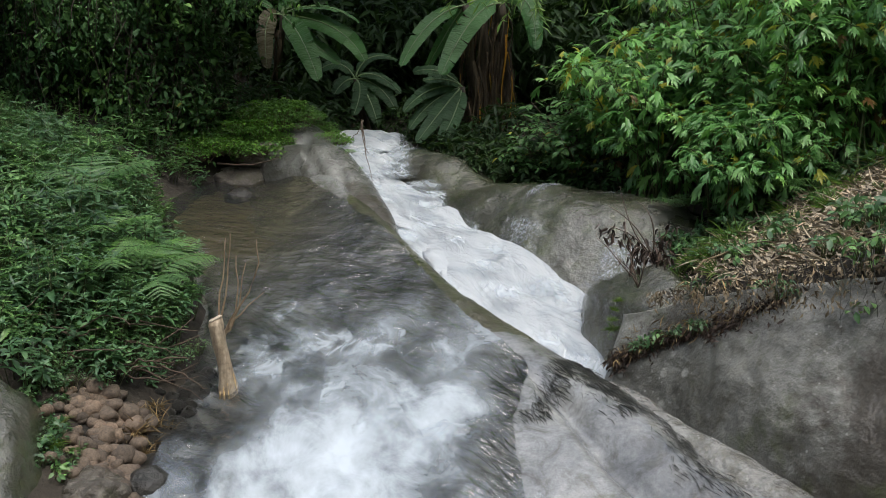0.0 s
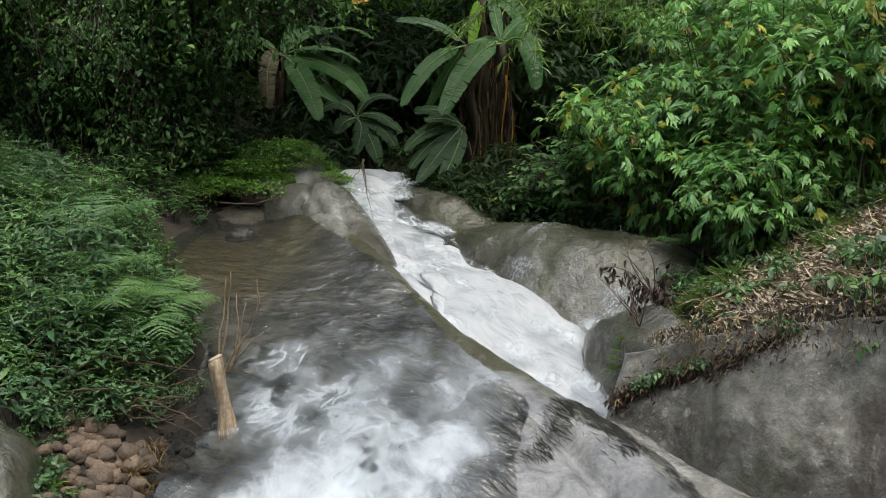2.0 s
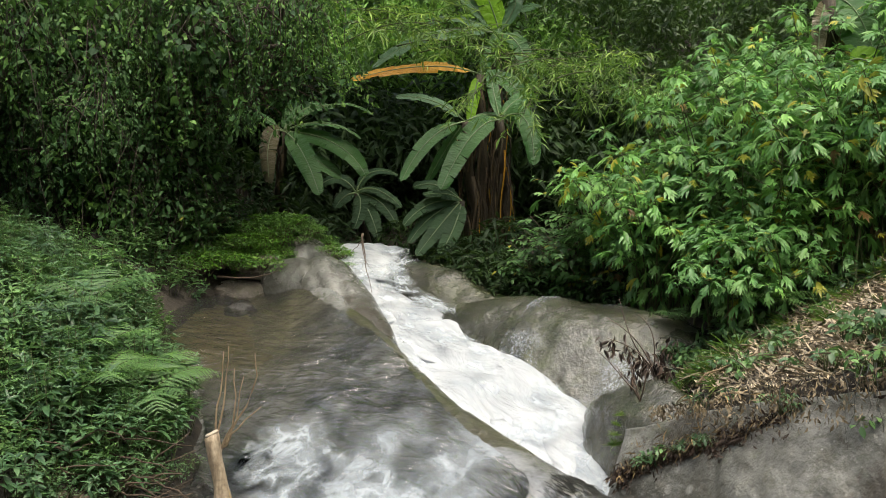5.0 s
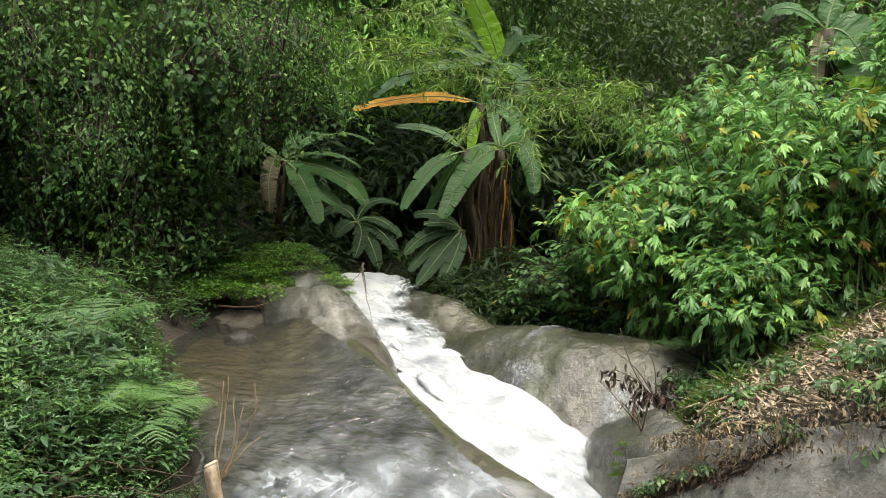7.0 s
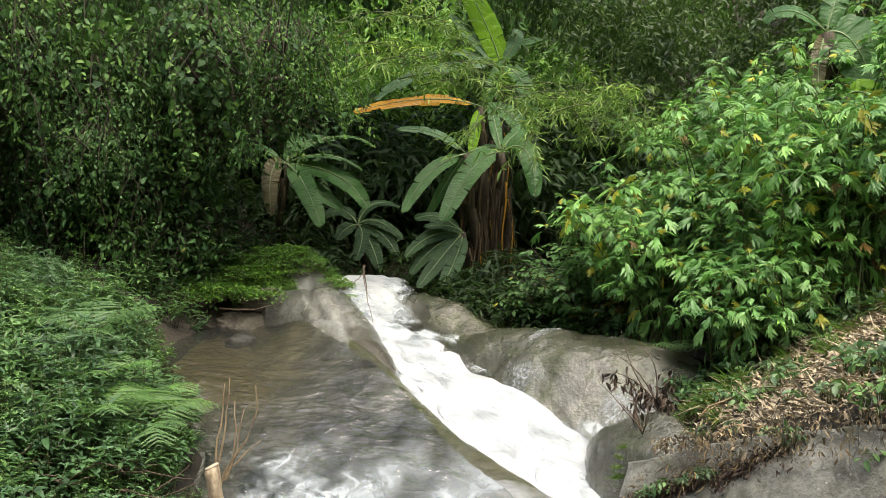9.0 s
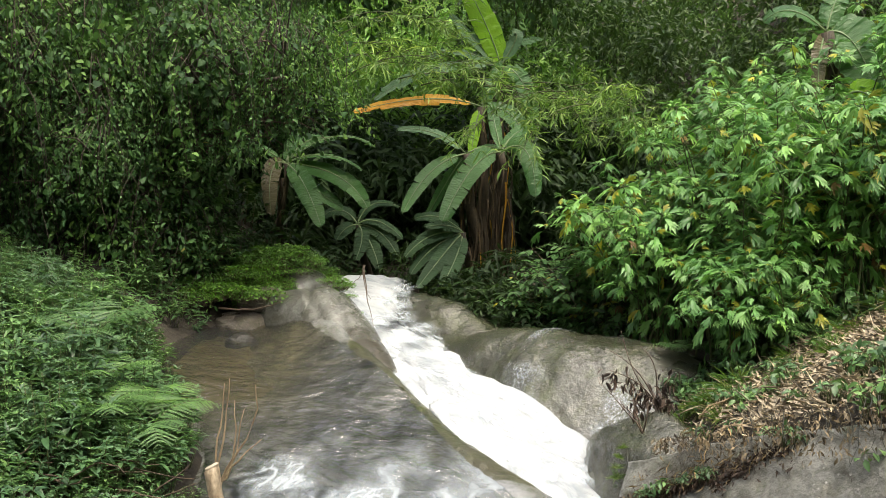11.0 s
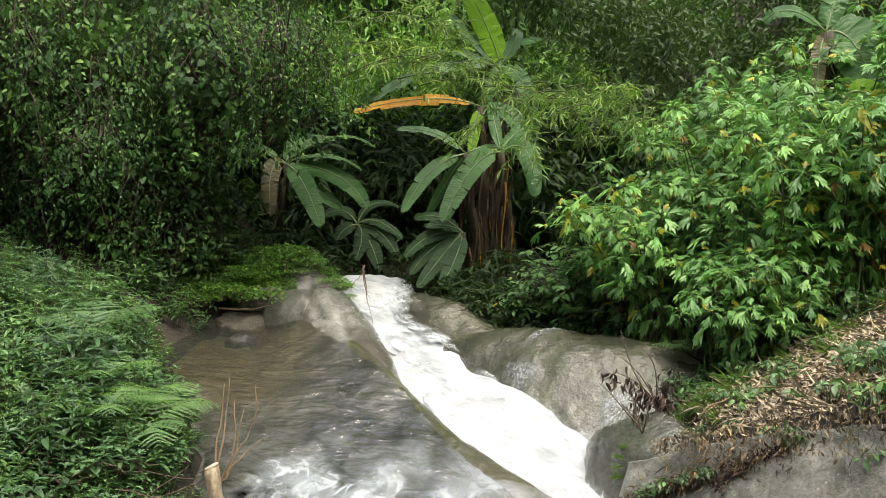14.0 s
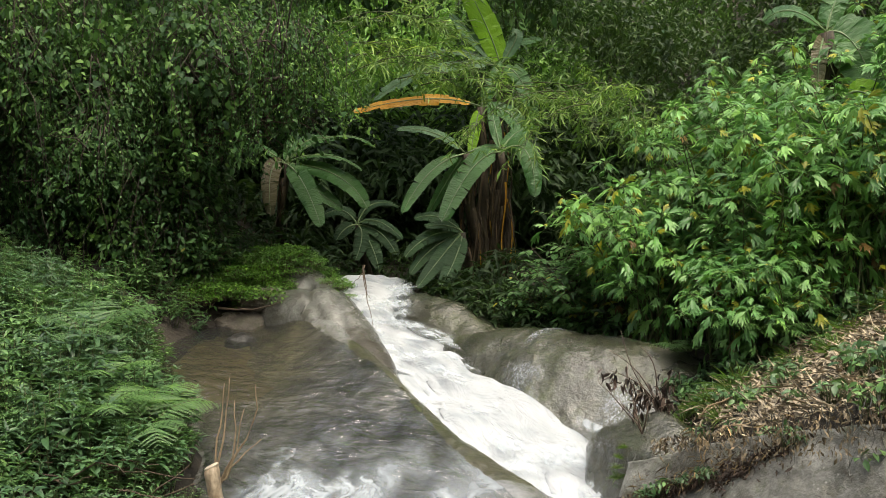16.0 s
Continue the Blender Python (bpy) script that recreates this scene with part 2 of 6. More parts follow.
M_RIB = rock_material("light_rib_rock", (0.16, 0.155, 0.14), (0.27, 0.268, 0.25), (0.4, 0.4, 0.385), (0.15, 0.4), wet=0.8, relief=0.9, lichen=0.3)
M_BLACKROCK = rock_material("black_wet_rock", (0.014, 0.013, 0.01), (0.03, 0.028, 0.022), (0.06, 0.057, 0.048), (0.25, 0.5), wet=0.45, lichen=0.1)
M_BROWNROCK = rock_material("brown_pool_rock", (0.045, 0.038, 0.028), (0.11, 0.094, 0.072), (0.2, 0.178, 0.145), (0.2, 0.5), wet=0.6, moss=0.2, relief=1.0)
M_CREST = rock_material("mossy_crest", (0.026, 0.024, 0.012), (0.06, 0.055, 0.03), (0.12, 0.112, 0.075), (0.2, 0.5), moss=0.9, wet=0.6, relief=0.8, lichen=0.0)
M_STONE = plain_material("brown_stone", (0.07, 0.053, 0.038), (0.21, 0.16, 0.115), 4.0, 0.7, 0.5, per="body")
M_SOIL = plain_material("damp_soil", (0.012, 0.01, 0.007), (0.05, 0.04, 0.027), 3.0, 0.9, 0.8, wide=0.05)
M_STRAW = plain_material("dry_grass_straw", (0.14, 0.1, 0.045), (0.36, 0.27, 0.13), 6.0, 0.8, 0.3, per="island")
M_CLAY = plain_material("brown_soil_crumb", (0.05, 0.04, 0.03), (0.13, 0.105, 0.08), 6.0, 0.9, 0.4, per="island")
M_SILT = plain_material("pool_silt", (0.08, 0.072, 0.045), (0.15, 0.136, 0.09), 2.5, 0.8, 0.2)
M_BARK = plain_material("grey_bark", (0.03, 0.024, 0.017), (0.09, 0.072, 0.052), 5.0, 0.85, 0.7, stretch=(4, 4, 0.7))
M_STEM = plain_material("green_stem", (0.05, 0.07, 0.02), (0.1, 0.12, 0.04), 6.0, 0.6, 0.3)
M_TWIG = plain_material("dry_twig", (0.05, 0.036, 0.024), (0.14, 0.1, 0.07), 9.0, 0.8, 0.4)
M_TWIG_PALE = plain_material("pale_dry_twig", (0.16, 0.11, 0.06), (0.34, 0.26, 0.16), 9.0, 0.8, 0.4)
M_WOODSPLIT = plain_material("split_yellow_wood", (0.3, 0.19, 0.07), (0.6, 0.44, 0.2), 5.0, 0.65, 0.5, stretch=(8, 8, 0.6))
M_WOOD = plain_material("barked_pale_wood", (0.2, 0.145, 0.085), (0.5, 0.41, 0.29), 5.0, 0.65, 0.4, stretch=(6, 6, 0.8))
M_WOODTOP = plain_material("cut_wood", (0.42, 0.34, 0.24), (0.62, 0.55, 0.44), 12.0, 0.8, 0.3)
M_LITTER = plain_material("dead_leaf", (0.2, 0.165, 0.11), (0.58, 0.51, 0.38), 6.0, 0.75, 0.3, per="island")
M_MIXED = plain_material("brown_leaf_litter", (0.05, 0.038, 0.024), (0.32, 0.26, 0.16), 5.0, 0.8, 0.3, per="island")
M_ALGAE = plain_material("black_algae", (0.012, 0.013, 0.008), (0.03, 0.032, 0.02), 6.0, 0.5, 0.3, per="island")
M_DEAD = plain_material("withered_brown_leaf", (0.02, 0.013, 0.009), (0.07, 0.045, 0.03), 6.0, 0.8, 0.3, per="island")
M_PSEUDO = plain_material("banana_trunk", (0.014, 0.011, 0.006), (0.08, 0.06, 0.033), 4.0, 0.7, 0.6, stretch=(5, 5, 0.5))
M_HERB = leaf_material("ground_herb_leaf", [(0.0, (0.042, 0.098, 0.042)), (0.5, (0.082, 0.178, 0.072)), (1.0, (0.155, 0.285, 0.125))], 0.42, 0.3, spread=0.45)
M_FERN = leaf_material("fern_leaf", [(0.0, (0.07, 0.16, 0.045)), (1.0, (0.13, 0.26, 0.075))], 0.5, 0.35)
M_VINE = leaf_material("vine_leaf", [(0.0, (0.025, 0.066, 0.026)), (0.55, (0.06, 0.142, 0.05)), (1.0, (0.16, 0.29, 0.115))], 0.55, 0.35, spread=0.6, shine=0.3)
M_LOBED = leaf_material("lobed_leaf", [(0.0, (0.085, 0.23, 0.062)), (0.5, (0.165, 0.38, 0.105)), (1.0, (0.28, 0.52, 0.165))], 0.4, 0.36,
                        old=[(0.94, (0.4, 0.4, 0.05)), (0.985, (0.16, 0.09, 0.03))])
M_BUSH = leaf_material("bush_leaf", [(0.0, (0.05, 0.13, 0.035)), (0.5, (0.09, 0.22, 0.06)), (1.0, (0.17, 0.33, 0.1))], 0.45, 0.35, old=[(0.975, (0.4, 0.36, 0.05))])
M_BAMBOO = leaf_material("bamboo_leaf", [(0.0, (0.09, 0.19, 0.03)), (0.6, (0.18, 0.33, 0.055)), (1.0, (0.32, 0.44, 0.11))], 0.45, 0.4)
# very dark leaf colour that stands in for the deep shade of the hollow
M_SHADELEAF = leaf_material("shade_toned_leaf", [(0.0, (0.012, 0.028, 0.01)), (1.0, (0.03, 0.062, 0.02))], 0.55, 0.2, shine=0.25)
M_FOREST = leaf_material("forest_leaf", [(0.0, (0.07, 0.17, 0.03)), (0.5, (0.13, 0.29, 0.05)), (1.0, (0.23, 0.42, 0.08))], 0.5, 0.35)
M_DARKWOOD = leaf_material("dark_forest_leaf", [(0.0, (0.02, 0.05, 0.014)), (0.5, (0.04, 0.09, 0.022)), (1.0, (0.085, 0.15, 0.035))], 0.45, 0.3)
M_CREEPER = leaf_material("creeper_leaf", [(0.0, (0.043, 0.117, 0.015)), (0.6, (0.084, 0.204, 0.022)), (1.0, (0.159, 0.290, 0.038))], 0.45, 0.3)
M_GRASS = leaf_material("grass_blade", [(0.0, (0.063, 0.145, 0.022)), (0.6, (0.128, 0.232, 0.032)), (1.0, (0.33, 0.37, 0.09))], 0.5, 0.3)


def banana_material(name, a, b, edge, glow, rough=0.3):
    m = Mat(name)
    c = m.mix(m.island(), a, b)
    c = m.mix(m.ramp(m.noise(5.0, 5), [(0.45, (0.0,)), (0.75, (0.7,))]), c, edge)
    m.set(c, rough)
    m.bump(m.noise(14.0, 3, stretch=(0.6, 7, 0.6)), 0.8, 0.03)
    tr = m.n.new("ShaderNodeBsdfTranslucent")
    m.link(m.mix(0.4, c, (0.2, 0.34, 0.02)), tr.inputs[0])
    mx = m.n.new("ShaderNodeMixShader")
    mx.inputs[0].default_value = glow
    m.link(m.b.outputs[0], mx.inputs[1])
    m.link(tr.outputs[0], mx.inputs[2])
    m.link(mx.outputs[0], m.out.inputs[0])
    return m.m


M_BANANA = banana_material("banana_leaf_green", (0.05, 0.15, 0.042), (0.08, 0.2, 0.056), (0.04, 0.11, 0.025), 0.3)
M_BANANA_NEW = banana_material("banana_leaf_young", (0.26, 0.54, 0.03), (0.3, 0.6, 0.04), (0.22, 0.48, 0.03), 0.5)
M_BANANA_OLD = banana_material("banana_leaf_yellowed", (0.62, 0.3, 0.03), (0.7, 0.38, 0.05), (0.36, 0.17, 0.03), 0.4)
M_BANANA_PALE = banana_material("banana_leaf_pale", (0.1, 0.2, 0.1), (0.15, 0.27, 0.15), (0.07, 0.16, 0.06), 0.3)
M_MIDRIB = plain_material("banana_midrib", (0.13, 0.2, 0.08), (0.2, 0.28, 0.12), 6.0, 0.5, 0.2)
M_SHEATH = plain_material("dry_banana_sheath", (0.025, 0.018, 0.01), (0.12, 0.088, 0.046), 5.0, 0.8, 0.5, stretch=(5, 5, 0.5), per="body")
# darkened copy of the green leaf: the hollow's shade is put into its colour
M_BANANA_SHADED = banana_material("banana_leaf_shaded", (0.02, 0.06, 0.022), (0.034, 0.09, 0.03), (0.016, 0.045, 0.012), 0.2, 0.6)
M_BANANA_DRY = banana_material("banana_leaf_withered", (0.1, 0.09, 0.045), (0.14, 0.125, 0.06), (0.05, 0.035, 0.015), 0.15)


def water_film():
    """Shallow water over rock: clear, faintly brown, rippled, with lacy foam where it breaks."""
    m = Mat("stream_water")
    sep = m.n.new("ShaderNodeSeparateXYZ")
    m.link(m.co.outputs["Object"], sep.inputs[0])
    far = m.math("DIVIDE", sep.outputs[1], 12.0)
    ripple = m.math("MULTIPLY", m.flow(4.6, 1.7, 0.8, -25, 4, 0.55, 0.6), m.ramp(m.math("MULTIPLY", sep.outputs[0], -0.25), [(0.2, (1.0,)), (0.45, (0.35,))]))
    run = m.flow(4.0, 2.6, 0.7, -50, 4, 0.58, 0.7)
    h = m.mix(m.ramp(far, [(0.6, (0.0,)), (0.78, (1.0,))]), run, ripple)
    h = m.math("ADD", h, m.math("MULTIPLY", m.flow(10.0, 1.8, 0.9, -45, 2, 0.5, 0.4), 0.16))
    nrm = m.bump(h, 1.0, 0.22)
    clear = m.n.new("ShaderNodeBsdfTransparent")
    pool = m.math("MULTIPLY", m.ramp(far, [(0.7, (0.0,)), (0.82, (1.0,))]), m.ramp(m.math("MULTIPLY", sep.outputs[0], -0.25), [(0.22, (0.0,)), (0.42, (1.0,))]))
    m.link(m.mix(pool, (0.84, 0.84, 0.82), (0.73, 0.69, 0.51)), clear.inputs[0])
    gloss = m.n.new("ShaderNodeBsdfGlossy")
    gloss.inputs["Roughness"].default_value = 0.17
    m.link(nrm, gloss.inputs["Normal"])
    fres = m.n.new("ShaderNodeFresnel")
    fres.inputs[0].default_value = 1.95
    m.link(nrm, fres.inputs["Normal"])
    wet = m.n.new("ShaderNodeMixShader")
    m.link(fres.outputs[0], wet.inputs[0])
    m.link(clear.outputs[0], wet.inputs[1])
    m.link(gloss.outputs[0], wet.inputs[2])
    foam = m.n.new("ShaderNodeBsdfDiffuse")
    foam.inputs[0].default_value = (0.52, 0.575, 0.615, 1)
    cloud = m.flow(2.3, 1.3, 0.9, -70, 5, 0.6, 0.4)
    web = m.math("SUBTRACT", 1.0, m.math("MULTIPLY", m.math("ABSOLUTE", m.math("SUBTRACT", m.flow(3.2, 1.7, 0.9, -70, 3, 0.5, 0.7), 0.5)), 4.0))
    down = m.ramp(far, [(0.44, (0.98,)), (0.51, (0.84,)), (0.56, (0.6,)), (0.62, (0.42,)), (0.68, (0.24,)), (0.8, (0.08,))])
    f = m.math("ADD", m.math("ADD", m.math("MULTIPLY", cloud, 1.25), m.math("MULTIPLY", web, 0.15)), m.math("SUBTRACT", down, 0.76))
    side = m.math("SUBTRACT", sep.outputs[0], m.math("MULTIPLY", m.math("SUBTRACT", sep.outputs[1], 5.9), 0.45))
    bank = m.ramp(m.math("MULTIPLY", sep.outputs[0], -0.5), [(0.56, (0.0,)), (0.74, (1.0,))])
    f = m.math("SUBTRACT", f, m.math("MULTIPLY", bank, 0.5))
    f = m.math("SUBTRACT", f, m.math("MULTIPLY", m.ramp(m.math("ADD", side, 0.22), [(0.0, (0.0,)), (0.5, (1.0,))]), 0.6))
    f = m.ramp(f, [(0.18, (0.02,)), (0.42, (0.14,)), (0.6, (0.4,)), (0.78, (0.75,)), (1.0, (1.0,))])
    mx = m.n.new("ShaderNodeMixShader")
    m.link(f, mx.inputs[0])
    m.link(wet.outputs[0], mx.inputs[1])
    m.link(foam.outputs[0], mx.inputs[2])
    m.link(mx.outputs[0], m.out.inputs[0])
    return m.m


def white_water(name, grey=0.12, ragged=False):
    m = Mat(name)
    n = m.math("ADD", m.math("MULTIPLY", m.flow(1.9, 2.2, 0.8, -52, 3, 0.5, 0.7), 0.62), m.math("MULTIPLY", m.flow(6.0, 2.0, 0.8, -52, 4, 0.55, 0.5), 0.38))
    # soft grey shading of the churned water is put into the colour
    c = m.ramp(n, [(0.3, (0.46 - 1.3 * grey, 0.49 - 1.25 * grey, 0.515 - 1.2 * grey)), (0.46, (0.47 - 0.4 * grey, 0.495 - 0.4 * grey, 0.515 - 0.4 * grey)), (0.6, (0.47, 0.495, 0.515))])
    m.set(c, 0.8)
    m.bump(m.flow(3.4, 2.0, 0.8, -52, 4, 0.55, 0.6), 0.8, 0.14)
    if ragged:
        # where the water runs thin at its sides it breaks into streaks over the wet rock
        deep = m.n.new("ShaderNodeAttribute")
        deep.attribute_name = "depth"
        torn = m.math("ADD", deep.outputs["Fac"], m.math("MULTIPLY", m.math("SUBTRACT", m.flow(5.0, 2.2, 0.8, -52, 4, 0.6, 0.5), 0.5), 1.3))
        clear = m.n.new("ShaderNodeBsdfTransparent")
        mx = m.n.new("ShaderNodeMixShader")
        m.link(m.ramp(torn, [(0.15, (0.0,)), (0.75, (1.0,))]), mx.inputs[0])
        m.link(clear.outputs[0], mx.inputs[1])
        m.link(m.b.outputs[0], mx.inputs[2])
        m.link(mx.outputs[0], m.out.inputs[0])
    return m.m


def glint_skin():
    """A skin of water running down rock: clear, with glints painted as bright broken streaks."""
    m = Mat("water_glints")
    n = m.noise(24.0, 5, 0.7, stretch=(2.0, 2.0, 0.8), distort=0.3)
    wide = m.noise(1.4, 3, 0.5)
    f = m.ramp(m.math("MULTIPLY", n, m.ramp(wide, [(0.4, (0.3,)), (0.6, (1.0,))])), [(0.36, (0.0,)), (0.64, (0.5,))])
    m.set((0.6, 0.65, 0.68), 0.15)
    m.bump(m.noise(16.0, 4, 0.6, stretch=(2, 2, 0.6)), 0.8, 0.04)
    clear = m.n.new("ShaderNodeBsdfTransparent")
    mx = m.n.new("ShaderNodeMixShader")
    m.link(f, mx.inputs[0])
    m.link(clear.outputs[0], mx.inputs[1])
    m.link(m.b.outputs[0], mx.inputs[2])
    m.link(mx.outputs[0], m.out.inputs[0])
    return m.m


M_GLINTS = glint_skin()
M_WATER = water_film()
M_WHITE = white_water("white_water", 0.17, True)
M_FOAM = white_water("foam", 0.05)


def lace_foam(name="lacy_foam", spread=1.0):
    """Thin foam, broken into threads and holes, that thins out towards the edge of its patch."""
    m = Mat(name)
    sep = m.n.new("ShaderNodeSeparateXYZ")
    m.link(m.co.outputs["Object"], sep.inputs[0])
    r = m.math("SQRT", m.math("ADD", m.math("MULTIPLY", sep.outputs[0], sep.outputs[0]), m.math("MULTIPLY", sep.outputs[1], sep.outputs[1])))
    shift = m.n.new("ShaderNodeMapping")
    shift.inputs["Scale"].default_value = (1.3, 0.7, 1.0)
    m.link(m.co.outputs["Object"], shift.inputs[0])
    off = m.n.new("ShaderNodeCombineXYZ")
    m.link(m.math("MULTIPLY", m.body(), 40.0), off.inputs[0])
    m.link(m.math("MULTIPLY", m.body(), 91.0), off.inputs[1])
    m.link(off.outputs[0], shift.inputs["Location"])
    x = m.n.new("ShaderNodeTexNoise")
    x.inputs["Scale"].default_value, x.inputs["Detail"].default_value, x.inputs["Distortion"].default_value = 4.0, 2.5, 0.6
    m.link(shift.outputs[0], x.inputs["Vector"])
    web = m.math("SUBTRACT", 1.0, m.math("MULTIPLY", m.math("ABSOLUTE", m.math("SUBTRACT", x.outputs["Fac"], 0.5)), 4.5))
    f = m.math("SUBTRACT", web, m.math("MULTIPLY", m.math("MULTIPLY", r, r), 5.5 / spread ** 2))
    f = m.ramp(f, [(0.0, (0.0,)), (0.5, (0.18,)), (1.0, (0.58,))])
    m.set((0.57, 0.63, 0.67), 0.7)
    clear = m.n.new("ShaderNodeBsdfTransparent")
    mx = m.n.new("ShaderNodeMixShader")
    m.link(f, mx.inputs[0])
    m.link(clear.outputs[0], mx.inputs[1])
    m.link(m.b.outputs[0], mx.inputs[2])
    m.link(mx.outputs[0], m.out.inputs[0])
    return m.m


M_LACE = lace_foam()
M_SPRAY = lace_foam("spray_foam", 0.55)

# ---- the ground: one sheet, a ravine that climbs away to wooded slopes ----
RIDGE = line([(3.4, 3.0, -0.35), (4.5, 2.5, -0.1), (5.5, 1.97, 0.12), (6.2, 1.5, 0.27), (7.0, 1.02, 0.42), (7.6, 0.42, 0.6), (8.3, 0.06, 0.73),
              (9.2, -0.3, 0.86), (10.0, -0.55, 0.96), (10.8, -0.86, 1.08), (11.5, -1.15, 1.24), (12.2, -1.3, 1.36), (13.0, -1.4, 1.4)])
CHUTE = line([(6.6, 0.9, 1.15, -0.6), (7.2, 0.75, 1.2, -0.32), (7.8, 0.55, 1.4, -0.06), (8.4, 0.3, 1.58, 0.18), (9.2, 0.0, 1.58, 0.45), (10.0, -0.35, 1.15, 0.66),
              (11.0, -0.75, 0.2, 0.84), (12.0, -1.1, -0.6, 1.06), (13.0, -1.3, -0.6, 1.28), (13.7, -1.5, -0.62, 1.39), (14.4, -1.5, -0.6, 1.3), (15.5, -1.5, -0.6, 1.1)])
BED = line([(-12, -2.6), (0, -1.6), (4, -0.9), (6, -0.75), (8, -0.5), (10, 0.1), (12, 0.65), (14, 1.1), (16, 1.25), (20, 1.5)])
LEFT_FOOT = line([(-12, -3.2), (4, -2.2), (5.5, -1.75), (7, -1.85), (8, -1.9), (8.8, -2.1), (10, -2.75), (11.5, -3.0), (13, -2.2), (15, -2.2), (20, -2.6)])
RIGHT_FOOT = line([(-12, 4.4), (3, 3.3), (5, 2.45), (6.2, 2.0), (7.2, 1.5), (8.5, 1.75), (10, 2.0), (12, 1.2), (14, 0.8), (20, 1.6)])


def land(x, y):
    x, y = np.asarray(x, float), np.asarray(y, float)
    yy = np.clip(y, -12, 19.9)
    bed = BED(yy)[0]
    dl = np.maximum(LEFT_FOOT(yy)[0] - x, 0)
    base_l = np.interp(yy, [0, 5, 6.3, 7.2, 9, 12, 15], [-0.6, -0.1, 0.0, 0.15, 0.55, 1.0, 1.3])
    left = base_l + np.where(dl > 0, 1.24 * (1 - np.exp(-0.62 * dl)) * np.interp(yy, [5, 6.2, 7.2], [0.55, 0.6, 1.0]) + 0.06 * dl, -1.2)
    dr = x - RIGHT_FOOT(yy)[0]
    right = np.where(dr > 0, 0.77 + 0.5 * np.minimum(x, 5) + 0.28 * np.maximum(x - 5, 0) - 0.12 * np.minimum(yy, 9), -2.0)
    right = np.minimum(right, bed + 2.6 * np.maximum(dr, 0) + 0.15)
    z = np.maximum(bed, np.maximum(left, right))
    climb = np.maximum(y - 15, 0)
    z = z + 0.3 * climb * (climb / (climb + 3)) + 0.35 * np.maximum(y - 24, 0) * (y < 400) + np.where(y >= 400, 0.35 * 376, 0)
    # the rise beyond y = -6 is unseen, added to block low sky light
    z = z + 0.55 * np.maximum(np.abs(x) - 7.5, 0) * (np.abs(x) < 150) + np.where(np.abs(x) >= 150, 78, 0) + 0.6 * np.maximum(-6 - y, 0) * (y > -150) + np.where(y <= -150, 86, 0)
    z = z + 0.1 * fbm(x * 0.6, y * 0.6, 0, 3) * np.clip((np.abs(x) - 1.2), 0, 1)
    return z


def axis(near, far, step, grow=1.22):
    a = list(np.arange(near[0], near[1] + 1e-6, step))
    d = step
    while a[-1] < far[1]:
        d *= grow
        a.append(a[-1] + d)
    d = step
    while a[0] > far[0]:
        d *= grow
        a.insert(0, a[0] - d)
    return np.array(a)


gx, gy = axis((-6, 6), (-700, 700), 0.12), axis((2.5, 20), (-500, 900), 0.12)
GX, GY = np.meshgrid(gx, gy, indexing="ij")
GZ = land(GX, GY)
thing("ground", "damp dark soil of a wooded ravine with leaf litter", "ground", kind="structure",
      mesh=mesh_of("ground", np.stack([GX, GY, GZ], -1).reshape(-1, 3), grid_faces(*GX.shape)[:, ::-1]), material=M_SOIL)

# ---- the broad wet slab over which the thin sheet of water runs ----
SLAB_LEFT = line([(3.4, -1.9, -0.6), (5.0, -1.7, -0.2), (6.0, -1.75, -0.02), (7.0, -1.85, 0.17), (7.6, -1.85, 0.3), (8.3, -1.9, 0.45), (9.2, -2.2, 0.62), (10.0, -2.7, 0.72),
                  (11.0, -3.2, 0.8), (12.0, -3.5, 0.86), (13.0, -3.6, 0.9)])


def slab(s, y):
    """A point of the slab's top: s runs from the left bank (0) to the crest (1) and down behind it."""
    xl, zl = SLAB_LEFT(y)
    xr, zr = RIDGE(y)
    x = xl + (xr - xl) * s
    t = np.clip(s, 0, 1)
    z = zl + (zr - zl) * t ** 1.5 + 0.1 * np.sin(np.pi * t) * np.interp(y, [5, 7, 9, 11], [0.3, 1.0, 0.6, -0.6])
    over = np.maximum(s - 0.9, 0) * (xr - xl)
    z = z + 0.1 * t ** 6 - np.interp(y, [7.4, 8.4, 10.5], [0.9, 2.2, 2.2]) * over ** 1.6 - 0.25 * np.maximum(-s, 0) * (xr - xl)
    z = z + 0.06 * fbm(x * 1.1, y * 0.8, 0, 5) + 0.018 * fbm(x * 5, y * 4, 0, 6)
    return x, z


ys, ss = np.linspace(3.6, 12.2, 170), np.linspace(-0.12, 1.38, 130)
SS, YS = np.meshgrid(ss, ys, indexing="ij")
XS, ZS = slab(SS, YS)
# a shallow groove between the slab and the strip along its crest
groove = np.exp(-((SS - (0.82 + 0.02 * np.sin(YS * 3))) / 0.022) ** 2) * np.clip((7.1 - YS) / 0.6, 0, 1)
ZS = ZS - 0.09 * groove + 0.05 * np.clip((SS - 0.84) / 0.05, 0, 1) * np.clip((7.1 - YS) / 0.8, 0, 1)
thing("rock_slab", "broad smooth wet brown-grey rock slab under running water", "rock", group="stream rocks",
      mesh=mesh_of("rock_slab", np.stack([XS, YS, ZS], -1).reshape(-1, 3), grid_faces(*SS.shape)[:, ::-1]), material=M_SLAB)

